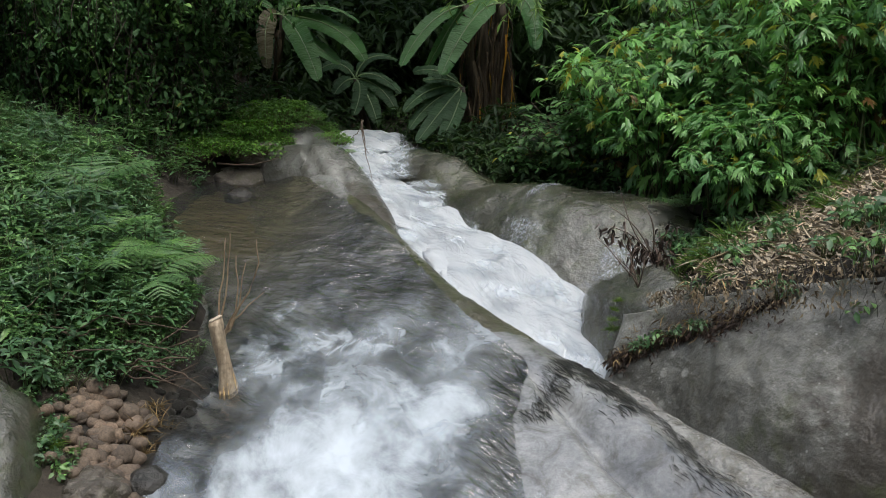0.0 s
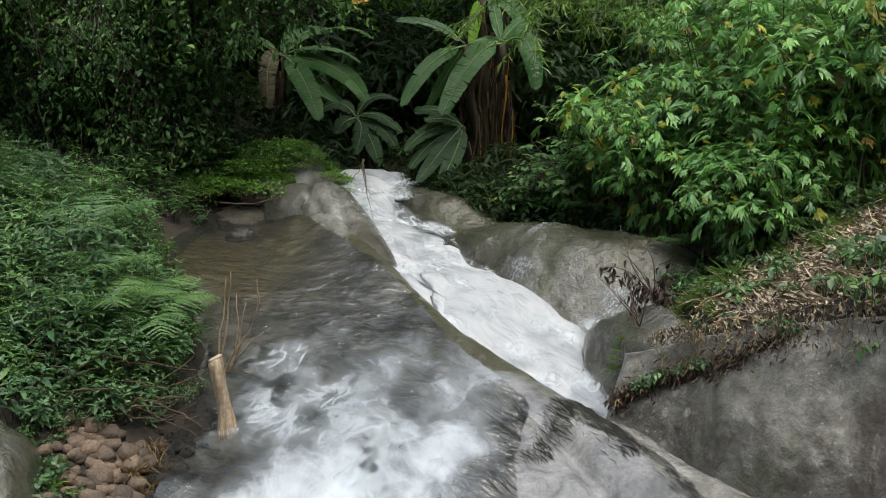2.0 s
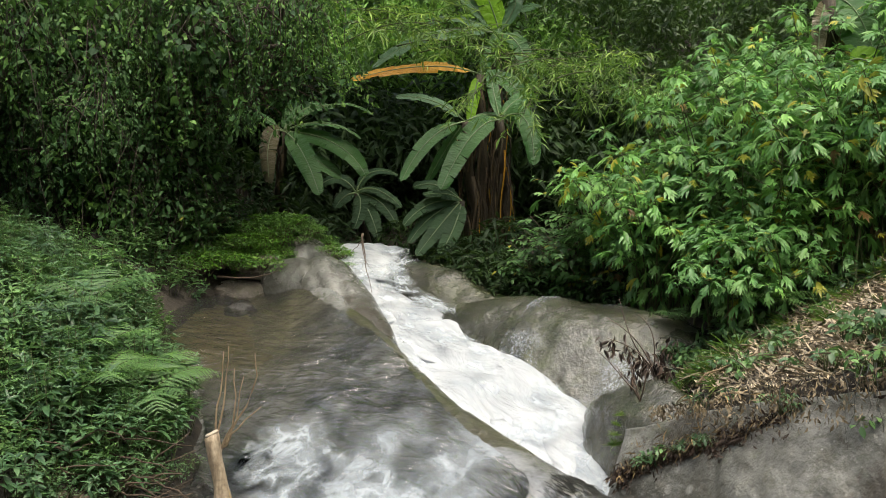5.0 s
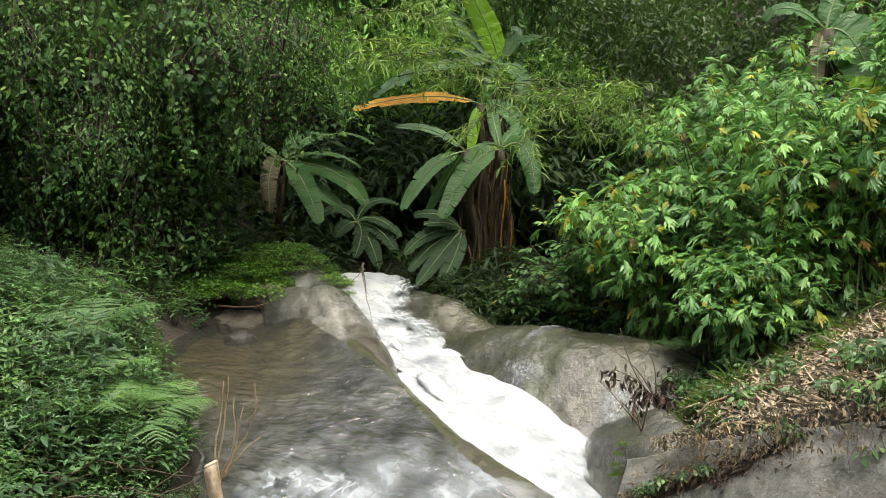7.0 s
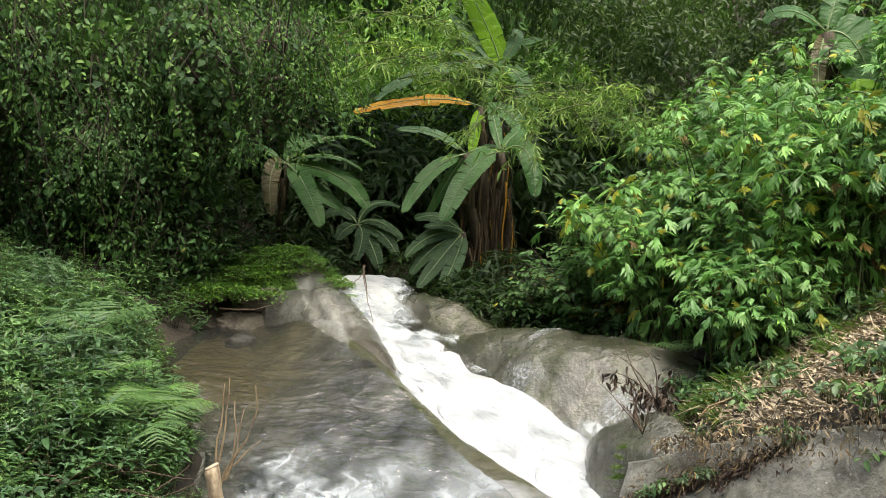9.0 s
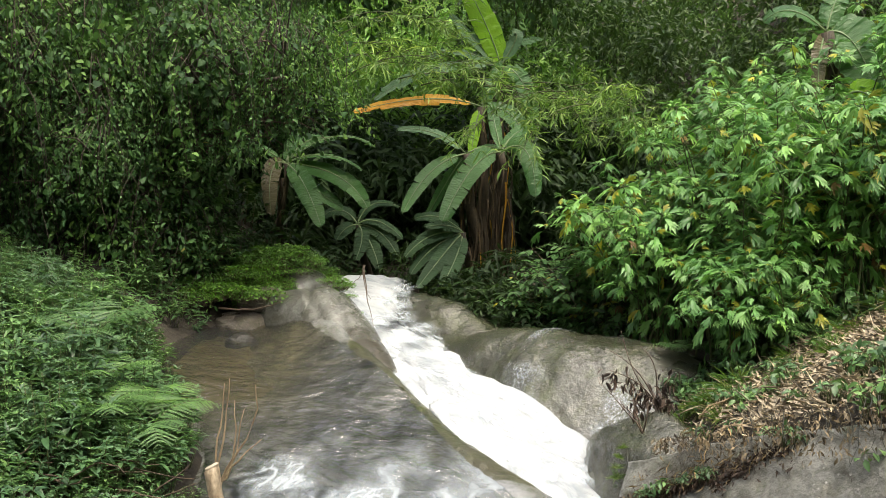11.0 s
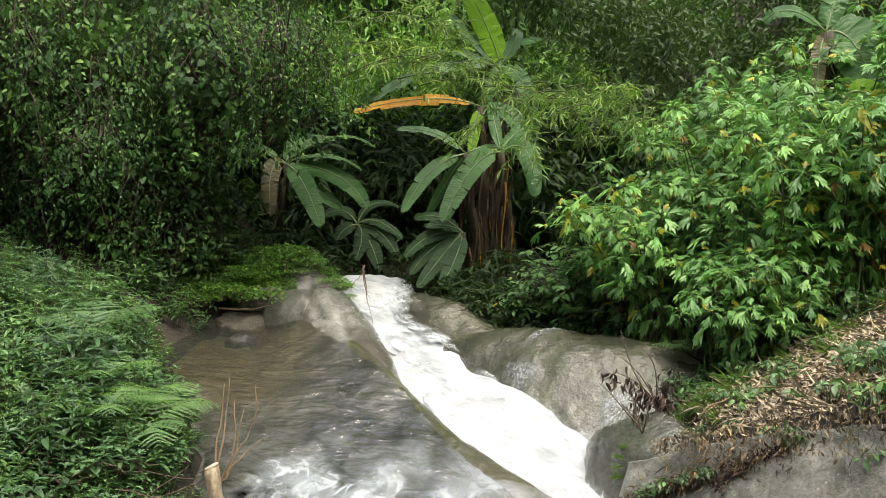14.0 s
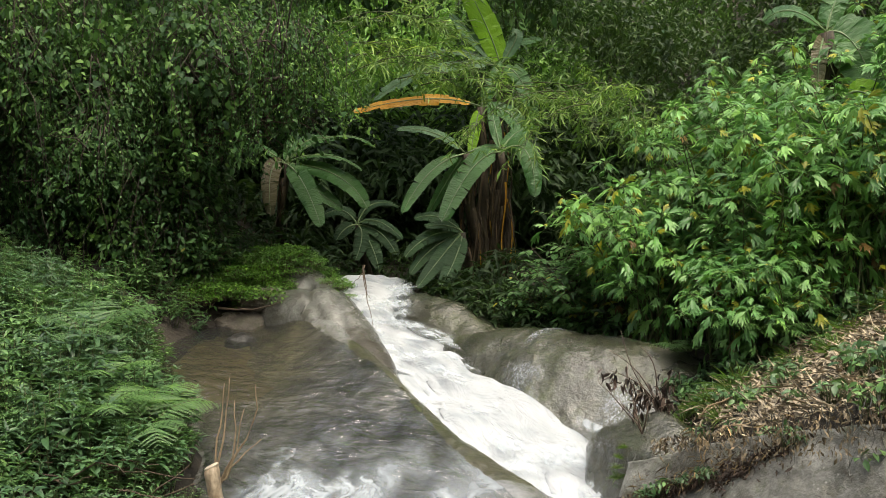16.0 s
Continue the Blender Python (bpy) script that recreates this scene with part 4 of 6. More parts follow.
for k in range(26):
    x, y = rng.uniform(-6.2, -3.7), rng.uniform(9.8, 11.9)
    copy_thing(tall_herbs[k % 3], pose(x, y, float(land(x, y)) - 0.03, rng.normal(0, 7), rng.normal(0, 7), rng.uniform(0, 360)) @ Matrix.Scale(rng.uniform(0.4, 0.65), 4))
ferns = plant_kind("fern", "bright green feathery fern among the bank herbs", "fern", M_FERN, M_STEM, [fern_plant(s) for s in (1, 2, 3)], "ferns")
fern_spots = [(x, y, float(land(x, y)) + 0.8 * h + (0.12 if x < 0 else 0.0), s) for x, y, h, s in
              [(-3.05, 8.6, 0.25, 1.15), (-2.3, 7.7, 0.2, 0.9), (-2.3, 8.1, 0.16, 0.75), (-2.6, 7.55, 0.15, 0.8), (-2.3, 8.5, 0.12, 0.6), (-2.35, 7.4, 0.06, 0.65), (-2.75, 8.0, 0.2, 0.7),
               (2.35, 9.6, 0.3, 0.7), (1.75, 10.7, 0.3, 0.8), (2.9, 8.9, 0.3, 0.7)]]
plant_all(ferns, fern_spots, rng)

# ---- the vine-hung tree over the pool ----
def vine_clump(seed, n=560, r=0.56, drop=0.45, leaf=blade(3, 0.46, 0.3), size=(0.035, 0.1), hanging=0.3):
    rng = np.random.default_rng(seed)
    q = rng.normal(0, 1, (n, 3))
    q /= np.linalg.norm(q, axis=1, keepdims=True)
    pos = q * r * rng.uniform(0.35, 1, (n, 1)) ** 0.6 * [1, 1, 0.8]
    hang = rng.uniform(0, 1, n) < hanging
    strands = rng.normal(0, r * 0.55, (9, 2))
    pick = rng.integers(0, 9, n)
    pos[hang, :2] = strands[pick[hang]] + rng.normal(0, 0.05, (hang.sum(), 2))
    pos[hang, 2] = -rng.uniform(0.1, 1, hang.sum()) * (r * 0.7 + drop)
    d = 0.8 * pick_dirs(n, rng, -0.2) + 0.5 * q * [1, 1, 0.3] - [0, 0, 0.4]
    lv = strew(leaf, pos, frames_of(d, up_near(n, rng, 0.35) + 0.6 * q), size[0] + (size[1] - size[0]) * rng.uniform(0, 1, n) ** 1.5)
    stems = [tube([(x * 0.4, y * 0.4, 0.2), (x, y, -0.2), (x, y, -(r * 0.7 + drop))], [0.005, 0.004, 0.0015], 4) for x, y in strands]
    stems += [tube([(0, 0, -0.2), tuple(q[k] * 0.3), tuple(q[k] * r * 0.9)], [0.015, 0.01, 0.003], 4) for k in range(4)]
    return merge([lv] ), merge(stems)


def leafy_tree(name, label, base, limbs, clumps, leaf_mat, variants, rng, trunk_r=0.13):
    """A tree: trunk, limbs that reach into the crown, and clumps of leaves on them."""
    root = thing(name, label, "tree", at=base)
    for k, pts in enumerate(limbs):
        p = np.array(pts, float) - base
        t = np.linspace(0, 1, 9)
        p = np.stack([np.interp(t, np.linspace(0, 1, len(p)), p[:, c]) for c in range(3)], 1)
        p[1:-1] += rng.normal(0, 0.05, (7, 3))
        r0 = trunk_r if k == 0 else trunk_r * 0.45
        part("trunk" if k == 0 else "limb", mesh_of("limb", *tube(p, np.linspace(r0, r0 * 0.35, 9), 9, k, 0.3)), M_BARK, root)
    for k, (x, y, z, s) in enumerate(clumps):
        (leaf_me, stem_me) = variants[k % len(variants)]
        m = pose(x - base[0], y - base[1], z - base[2], rng.normal(0, 12), rng.normal(0, 12), rng.uniform(0, 360)) @ Matrix.Scale(s, 4)
        ob = part("foliage", leaf_me, leaf_mat, root, at=m)
        part("twig_spray", stem_me, M_BARK, ob)
    return root


def meshes(builds):
    return [(mesh_of("foliage", *a), mesh_of("twig_spray", *b)) for a, b in builds]


rng = np.random.default_rng(33)
HEART = blade(3, 0.74, 0.3, 0.2, 0.7)
vine_meshes = meshes([vine_clump(1), vine_clump(2, 240, 0.5, 0.4, HEART, (0.06, 0.13)), vine_clump(3, 520, 0.5, 1.0, hanging=0.7), vine_clump(4, 620, 0.62, 0.3, size=(0.025, 0.07)),
                      vine_clump(5, 330, 0.45, 0.8, HEART, (0.05, 0.1), 0.55), vine_clump(6, 380, 0.5, 0.5, LONG, (0.06, 0.13))])


def cloud(n, centre, radii, rng, keep=lambda x, y, z: True, size=(0.8, 1.25), shell=0.45):
    out = []
    while len(out) < n:
        q = rng.normal(0, 1, 3)
        q = q / np.linalg.norm(q) * rng.uniform(shell, 1)
        x, y, z = (c + r * v for c, r, v in zip(centre, radii, q))
        if keep(x, y, z):
            out.append((x, y, z, rng.uniform(*size)))
    return out


def clear(x, y, z):
    return (x < -3.3 or z - 0.85 > 2.95 + (x + 3.2) * 0.42) and not (-3.4 < x < -1.9 and 3.3 < z + 0.35 * (x + 2.6) < 3.95 and y < 12.9)


leafy_tree("vine_tree", "dark tree smothered in hanging small-leaved vines", (-4.6, 13.2, 1.3),
           [[(-4.6, 13.2, 1.0), (-4.5, 13.0, 2.6), (-4.0, 12.8, 3.9), (-3.4, 12.6, 4.6)], [(-4.5, 13.0, 2.6), (-3.2, 12.4, 3.7), (-1.9, 12.1, 4.0)],
            [(-4.5, 13.0, 2.8), (-5.4, 12.2, 4.0), (-6.2, 11.6, 4.4)], [(-4.0, 12.8, 3.9), (-2.6, 12.9, 4.4), (-1.4, 13.0, 4.4)]],
           cloud(85, (-4.5, 12.6, 3.5), (2.5, 1.5, 1.15), rng, clear) + cloud(36, (-2.4, 12.5, 4.25), (1.6, 0.9, 0.55), rng, clear)
           + cloud(34, (-5.6, 12.7, 2.6), (1.5, 0.7, 1.1), rng, clear) + cloud(16, (-3.7, 12.6, 2.4), (0.6, 0.6, 0.6), rng)
           + cloud(34, (-3.9, 13.0, 5.3), (2.6, 0.9, 0.7), rng) + cloud(30, (-5.6, 11.5, 4.7), (1.8, 0.8, 0.6), rng),
           M_VINE, vine_meshes, rng, 0.16)



def vine_tangle():
    """Dead brown stems looped over one another under the living vines."""
    rng = np.random.default_rng(37)
    root = thing("vine_tangle", "tangle of dead brown vine stems hanging in the tree", "vine", at=(-2.6, 12.75, 3.6))
    for k in range(16):
        x0 = rng.uniform(-0.9, 0.5)
        t = np.linspace(0, 1, 12)
        p = np.stack([x0 + (rng.uniform(0.3, 1.1)) * t, rng.normal(0, 0.15) + 0.1 * np.sin(4 * t + k), 0.35 * x0 + rng.uniform(-0.3, 0.35) + 0.45 * t - rng.uniform(0.2, 0.9) * t ** 2], 1)
        p += 0.03 * np.stack([np.sin(9 * t + k), np.cos(7 * t + k), np.sin(11 * t + 2 * k)], 1)
        part("dead_stem", mesh_of("dead_stem", *tube(p, np.linspace(0.011, 0.004, 12), 5)), M_TWIG, root)
    n = 420
    pos = np.stack([rng.uniform(-0.9, 1.0, n), rng.normal(0.1, 0.15, n), rng.normal(0, 0.22, n)], 1)
    pos[:, 2] += 0.35 * pos[:, 0]
    v, f = strew(blade(2, 0.4, 0.5, 0.3), pos, frames_of(pick_dirs(n, rng, -0.9), up_near(n, rng, 0.8)), rng.uniform(0.04, 0.09, n))
    part("withered_leaves", mesh_of("withered_leaves", v, f), M_DEAD, root)


vine_tangle()

rng = np.random.default_rng(35)
# crown added above the view, unseen, to keep sky and sun off the hollow
leafy_tree("shade_tree", "added leafy tree whose unseen crown shades the hollow", (-4.2, 18.2, 2.0),
           [[(-4.2, 18.2, 1.6), (-4.0, 18.1, 4.5), (-3.0, 17.9, 6.6), (-1.8, 17.2, 8.0)], [(-3.0, 17.9, 6.6), (-0.6, 16.8, 8.0), (2.0, 15.6, 8.4)],
            [(-4.0, 18.1, 4.5), (-4.6, 17.6, 6.6), (-5.0, 17.2, 7.4)]],
           [(x, y, z, s * 1.9) for x, y, z, s in cloud(46, (-0.6, 16.7, 8.4), (4.4, 2.0, 0.6), rng)] + [(x, y, z, s * 1.8) for x, y, z, s in cloud(18, (-2.4, 15.9, 7.2), (1.6, 0.9, 0.4), rng)], M_VINE, vine_meshes, rng, 0.2)

# ---- wild sunflower thicket on the right bank ----
def whorl(at, along, n, rng, size):
    """Leaves that radiate from a shoot's tip and droop: (positions, directions, ups, sizes)."""
    a = rng.uniform(0, 6.28) + np.arange(n) * 2.4
    e = np.linspace(0.75, -0.55, n) + rng.normal(0, 0.2, n)
    d = np.stack([np.cos(a) * np.cos(e), np.sin(a) * np.cos(e), np.sin(e)], 1) + 0.25 * np.asarray(along)
    sz = size * np.linspace(0.5, 1.15, n) * rng.uniform(0.8, 1.2, n)
    return at + d * sz[:, None] * 0.35, d, up_near(n, rng, 0.25) + 0.35 * d * [1, 1, 0], sz


def sunflower(seed, stems=4, height=1.5):
    rng = np.random.default_rng(seed)
    leaves, sticks = [], []
    for k in range(stems):
        a, lean = rng.uniform(0, 2 * np.pi), rng.uniform(0.08, 0.42)
        H = height * rng.uniform(0.7, 1.06)
        t = np.linspace(0, 1, 9)
        p = np.stack([np.cos(a) * lean * H * t ** 1.6, np.sin(a) * lean * H * t ** 1.6, H * t - 0.1 * H * t ** 3], 1)
        p[:, :2] += rng.normal(0, 0.1, 2)
        sticks.append(tube(p, np.linspace(0.013, 0.004, 9), 5))
        shoots = [(p[-1], p[-1] - p[-3], 10, rng.uniform(0.13, 0.19))]
        for u in rng.uniform(0.42, 0.95, 3 + int(1.6 * height)):
            q = np.array([np.interp(u, t, p[:, c]) for c in range(3)])
            b = rng.uniform(0, 6.28)
            way = np.array([np.cos(b), np.sin(b), rng.uniform(0.2, 0.9)]) * rng.uniform(0.14, 0.34)
            sticks.append(tube([q, q + way * 0.55 - [0, 0, 0.02], q + way], [0.005, 0.004, 0.002], 4))
            shoots.append((q + way, way, int(rng.integers(5, 9)), rng.uniform(0.1, 0.17)))
        for at, along, n, size in shoots:
            along = along / (np.linalg.norm(along) + 1e-6)
            pos, d, up, sz = whorl(at, along, n, rng, size)
            leaves.append(strew(LOBED, pos, frames_of(d, up), sz))
            sticks += [tube([at, pos[i]], [0.003, 0.002], 3) for i in range(0, n, 2)]
        n = 9
        u = rng.uniform(0.25, 0.9, n)
        pos = np.stack([np.interp(u, t, p[:, c]) for c in range(3)], 1)
        d = pick_dirs(n, rng, -0.5, 0.6)
        leaves.append(strew(LOBED, pos + 0.07 * d, frames_of(d, up_near(n, rng, 0.4)), rng.uniform(0.1, 0.2, n)))
    return merge(leaves), merge(sticks)


rng = np.random.default_rng(44)
heights = (0.8, 1.0, 1.2, 1.6, 1.8, 2.2, 2.5, 2.9)
sunflowers = plant_kind("wild_sunflower", "tall leafy shrub with lobed bright green leaves, some yellowed", "shrub", M_LOBED, M_STEM,
                        [sunflower(i + 1, 4, h) for i, h in enumerate(heights)], "thicket shrubs")
placed = set()
for k in range(150):
    x = 2.0 + 4.1 * ((k * 0.618) % 1)
    y = 8.95 + 0.12 * (x - 2) + 3.2 * rng.uniform(0, 1) ** 1.2
    if k >= 100:
        x = 2.7 + 3.2 * rng.uniform()
        y = 9.05 + 0.1 * (x - 2) + 0.6 * rng.uniform()
    if k >= 135:
        x, y = rng.uniform(2.2, 3.4), rng.uniform(10.6, 11.5)
    y = max(y, 10.5 if x < 2.6 else 0, 11.2 if x < 2.1 else 0)
    uneven = 1 + 0.38 * float(vnoise(np.array(x * 1.3), np.array(y * 1.3), 0, 77))
    want = uneven * np.interp(x, [1.2, 1.7, 2.4, 3.2, 3.7, 6], [1.4, 1.9, 2.2, 2.35, 2.7, 2.9]) * np.interp(y, [8.8, 9.6, 10.6], [0.4, 0.75, 1.0])
    i = int(np.argmin([abs(h - want * rng.uniform(0.75, 1.0)) for h in heights]))
    m = pose(x, y, float(land(x, y)) - 0.08, rng.normal(4, 5), rng.normal(0, 6), rng.uniform(0, 360)) @ Matrix.Scale(rng.uniform(0.9, 1.12), 4)
    if i in placed:
        copy_thing(sunflowers[i], m)
    else:
        sunflowers[i].matrix_basis = m
        placed.add(i)


def leafy_shrub(seed, height=1.6):
    """A loose shrub of thin stems with small ovate leaves held in flat sprays."""
    rng = np.random.default_rng(seed)
    leaves, sticks = [], []
    for k in range(9):
        a, lean = rng.uniform(0, 6.28), rng.uniform(0.1, 0.5)
        H = height * rng.uniform(0.6, 1.05)
        t = np.linspace(0, 1, 8)
        p = np.stack([np.cos(a) * lean * H * t ** 1.5, np.sin(a) * lean * H * t ** 1.5, H * t - 0.15 * H * t ** 3], 1)
        sticks.append(tube(p, np.linspace(0.01, 0.003, 8), 4))
        for u in rng.uniform(0.3, 1.0, 12):
            q = np.array([np.interp(u, t, p[:, c]) for c in range(3)])
            b = rng.uniform(0, 6.28)
            way = np.array([np.cos(b), np.sin(b), rng.uniform(-0.3, 0.5)]) * rng.uniform(0.15, 0.35)
            sticks.append(tube([q, q + way], [0.004, 0.0015], 3))
            m = 9
            v = np.linspace(0.2, 1, m)
            turn = np.where(np.arange(m) % 2, 1.0, -1.0)[:, None]
            d = way / np.linalg.norm(way) * 0.7 + turn * np.array([-np.sin(b), np.cos(b), 0]) + rng.normal(0, 0.2, (m, 3)) - [0, 0, 0.25]
            leaves.append(strew(OVATE, q + way * v[:, None], frames_of(d, up_near(m, rng, 0.25)), rng.uniform(0.06, 0.115, m)))
    return merge(leaves), merge(sticks)


rng = np.random.default_rng(46)
bushes = plant_kind("leafy_bush", "loose shrub with small oval mid-green leaves", "shrub", M_BUSH, M_TWIG, [leafy_shrub(s, h) for s, h in ((1, 1.3), (2, 1.7), (3, 2.1))], "thicket shrubs")
plant_all(bushes, [(x, y, float(land(x, y)) - 0.06, s) for x, y, s in
                   [(1.5, 11.9, 1.0), (1.75, 11.6, 1.0), (2.0, 11.4, 0.95), (1.35, 12.2, 1.0), (1.65, 12.1, 1.05), (2.0, 12.0, 1.0), (2.3, 11.5, 0.9), (2.4, 11.0, 0.8), (2.7, 10.7, 0.7), (1.55, 11.5, 0.6),
                    (2.9, 11.9, 1.2), (3.4, 12.3, 1.3), (2.5, 12.3, 1.25), (4.2, 12.4, 1.3), (5.0, 12.2, 1.3), (3.2, 10.2, 0.7), (3.9, 10.0, 0.7), (4.6, 10.2, 0.8),
                    (-3.0, 12.5, 0.8), (-2.75, 12.75, 0.75), (-3.3, 12.3, 0.9), (-2.55, 13.0, 0.6)]], rng)

# ---- shrubs under the bananas, darkened in colour for the hollow's shade ----
darks = plant_kind("shrub", "glossy low shrub under the banana plants, shade put into its leaf colour", "shrub", M_SHADELEAF, M_TWIG,
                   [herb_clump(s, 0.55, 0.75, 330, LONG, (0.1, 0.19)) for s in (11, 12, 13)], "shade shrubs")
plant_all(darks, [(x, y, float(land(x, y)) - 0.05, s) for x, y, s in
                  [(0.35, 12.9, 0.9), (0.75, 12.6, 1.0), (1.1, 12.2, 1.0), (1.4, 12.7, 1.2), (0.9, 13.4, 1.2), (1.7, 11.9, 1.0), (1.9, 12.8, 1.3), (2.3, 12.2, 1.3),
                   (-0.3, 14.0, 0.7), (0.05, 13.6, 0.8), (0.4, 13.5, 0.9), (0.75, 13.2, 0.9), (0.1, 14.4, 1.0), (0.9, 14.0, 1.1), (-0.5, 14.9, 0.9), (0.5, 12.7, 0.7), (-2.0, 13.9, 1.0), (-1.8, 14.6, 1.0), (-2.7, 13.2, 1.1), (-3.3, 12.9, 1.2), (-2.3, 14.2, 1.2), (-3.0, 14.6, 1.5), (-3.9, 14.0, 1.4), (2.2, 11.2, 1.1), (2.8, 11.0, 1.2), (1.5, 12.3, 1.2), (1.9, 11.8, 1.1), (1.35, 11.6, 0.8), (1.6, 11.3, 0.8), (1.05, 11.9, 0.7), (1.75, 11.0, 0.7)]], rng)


# ---- banana plants ----
def banana_leaf(bend, tip, face, width, seed, torn=0.3):
    """One arching leaf from the origin over bend to tip: a midrib and a blade of slightly torn strips; face turns it from level (0) to upright (1)."""
    rng = np.random.default_rng(seed)
    n = 34
    t = np.linspace(0, 1, n + 1)
    bend, tip = np.array(bend, float), np.array(tip, float)
    mid = 2 * (t * (1 - t))[:, None] * bend + (t * t)[:, None] * tip
    d = 2 * (1 - 2 * t)[:, None] * bend + 2 * t[:, None] * tip
    length = float(np.linalg.norm(np.diff(mid, axis=0), axis=1).sum())
    d /= np.linalg.norm(d, axis=1, keepdims=True) + 1e-6
    side = np.cross(d, [0.0, -0.8 * face, 1.02 - 0.8 * face])
    side /= np.linalg.norm(side, axis=1, keepdims=True) + 1e-6
    nor = np.cross(side, d)
    rib = tube(mid[::2] + 0.004 * nor[::2], np.linspace(0.014, 0.003, len(mid[::2])), 5)
    w = 0.33 * width * np.clip(np.sin(np.pi * np.clip((t - 0.1) / 0.9, 0, 1) ** 0.8), 0, 1) ** 0.34
    verts, faces = [], []
    for sg in (-1, 1):
        k = 0
        while k < n:
            run = int(rng.integers(2, 4)) if rng.uniform() < torn else int(rng.integers(5, 11))
            run = min(run, n - k)
            sag = rng.normal(0.12, 0.14 * torn + 0.03)
            base = len(verts)
            for i in range(k, k + run + 1):
                slip = 0.025 * rng.normal() * torn
                trim = 1 - 0.1 * rng.uniform() * torn
                for c in (0.0, 0.5, 1.0):
                    out = sg * w[i] * c * (trim if c == 1 else 1)
                    verts.append(mid[i] + side[i] * out + d[i] * (0.16 * w[i] * c + slip * c) + nor[i] * (0.2 * w[i] * c - sag * w[i] * c * c * 1.8 + 0.014 * width * np.sin(i * 2.1) * c))
            for i in range(run):
                for c in range(2):
                    a = base + i * 3 + c
                    quad = [a, a + 1, a + 4, a + 3]
                    faces.append(quad if sg > 0 else quad[::-1])
            k += run
    return (np.array(verts), np.array(faces)), rib


def banana_plant(base, top, leaves, label, seed, trunk_r=0.11, skirts=10):
    """Pseudostem from base to top with leaves (bend, tip, face, width, kind), both from the crown."""
    rng = np.random.default_rng(seed)
    root = thing("banana_plant", label, "banana plant", at=base, group="banana plants")
    h = np.array(top, float) - np.array(base, float)
    pts = [h * k / 8 + rng.normal(0, 0.02, 3) * (0 < k < 8) for k in range(9)]
    part("trunk", mesh_of("trunk", *tube(pts, np.linspace(trunk_r, trunk_r * 0.55, 9), 14, seed, 0.25)), M_PSEUDO, root)
    # s: green leaf with shade painted into its colour
    mats = {"g": M_BANANA, "n": M_BANANA_NEW, "o": M_BANANA_OLD, "d": M_BANANA_DRY, "p": M_BANANA_PALE, "s": M_BANANA_SHADED}
    says = {"o": "yellowed orange drooping leaf", "d": "withered brown hanging leaf", "n": "young bright green upright leaf", "p": "pale glossy grey-green leaf"}
    for k, (bend, tip, face, width, kind) in enumerate(leaves):
        lf, rib = banana_leaf(bend, tip, face, width, seed * 50 + k, 0.5 if kind in "od" else 0.3)
        ob = part("leaf", mesh_of("leaf", *lf), mats[kind], root, says.get(kind, ""), at=Matrix.Translation(h))
        part("midrib", mesh_of("midrib", *rib), M_MIDRIB, ob)
    for k in range(skirts):
        a, f = rng.uniform(0, 2 * np.pi), rng.uniform(0.35, 1)
        L, wide = rng.uniform(0.35, 1.1), rng.uniform(0.01, 0.032)
        at = h * f + np.array([np.cos(a), np.sin(a), 0]) * trunk_r * 0.9
        wave = rng.uniform(0, 6)
        v = np.array([(x * wide * (1 - 0.6 * t) + 0.03 * np.sin(4 * t + wave), 0.03 * np.sin(5 * t) + 0.06 * t + 0.012 * abs(x), -L * t) for t in np.linspace(0, 1, 9) for x in (-1, 0, 1)])
        f2 = np.array([[3 * i + c, 3 * i + c + 1, 3 * i + c + 4, 3 * i + c + 3] for i in range(8) for c in (0, 1)])
        part("dry_sheath", mesh_of("dry_sheath", v, f2), M_BANANA_OLD if k % 13 == 5 else M_SHEATH, root, at=Matrix.Translation(at) @ pose(0, 0, 0, 0, 0, math.degrees(a) - 90))
    return root


banana_plant((-2.5, 14.8, 1.2), (-2.29, 14.60, 3.02),
             [((0.75, -0.03, 0.65), (1.31, -0.1, 0.22), 0.25, 0.22, "g"), ((0.61, -0.09, 0.28), (1.13, -0.3, -0.11), 0.3, 0.23, "g"),
              ((0.92, -0.15, -0.04), (1.22, -0.5, -0.64), 0.8, 0.41, "g"), ((0.28, -0.18, -0.12), (0.58, -0.6, -0.89), 0.9, 0.47, "g"),
              ((-0.28, -0.15, 0.12), (-0.13, -0.5, -0.74), 0.95, 0.41, "d"), ((0.72, 0.03, -0.05), (0.99, 0.1, -0.23), 0.5, 0.31, "g"),
              ((0.29, 0.09, 0.48), (0.68, 0.3, 0.35), 0.6, 0.36, "g"), ((0.07, 0.09, 0.22), (0.12, 0.3, 0.49), 0.6, 0.32, "g"),
              ((-0.64, 0.12, 0.5), (-0.95, 0.4, -0.08), 0.5, 0.31, "g"), ((0.33, -0.06, -0.32), (0.85, -0.2, -0.66), 0.7, 0.36, "g")],
             "banana plant with arching green leaves and one withered leaf", 3, 0.07, 4)
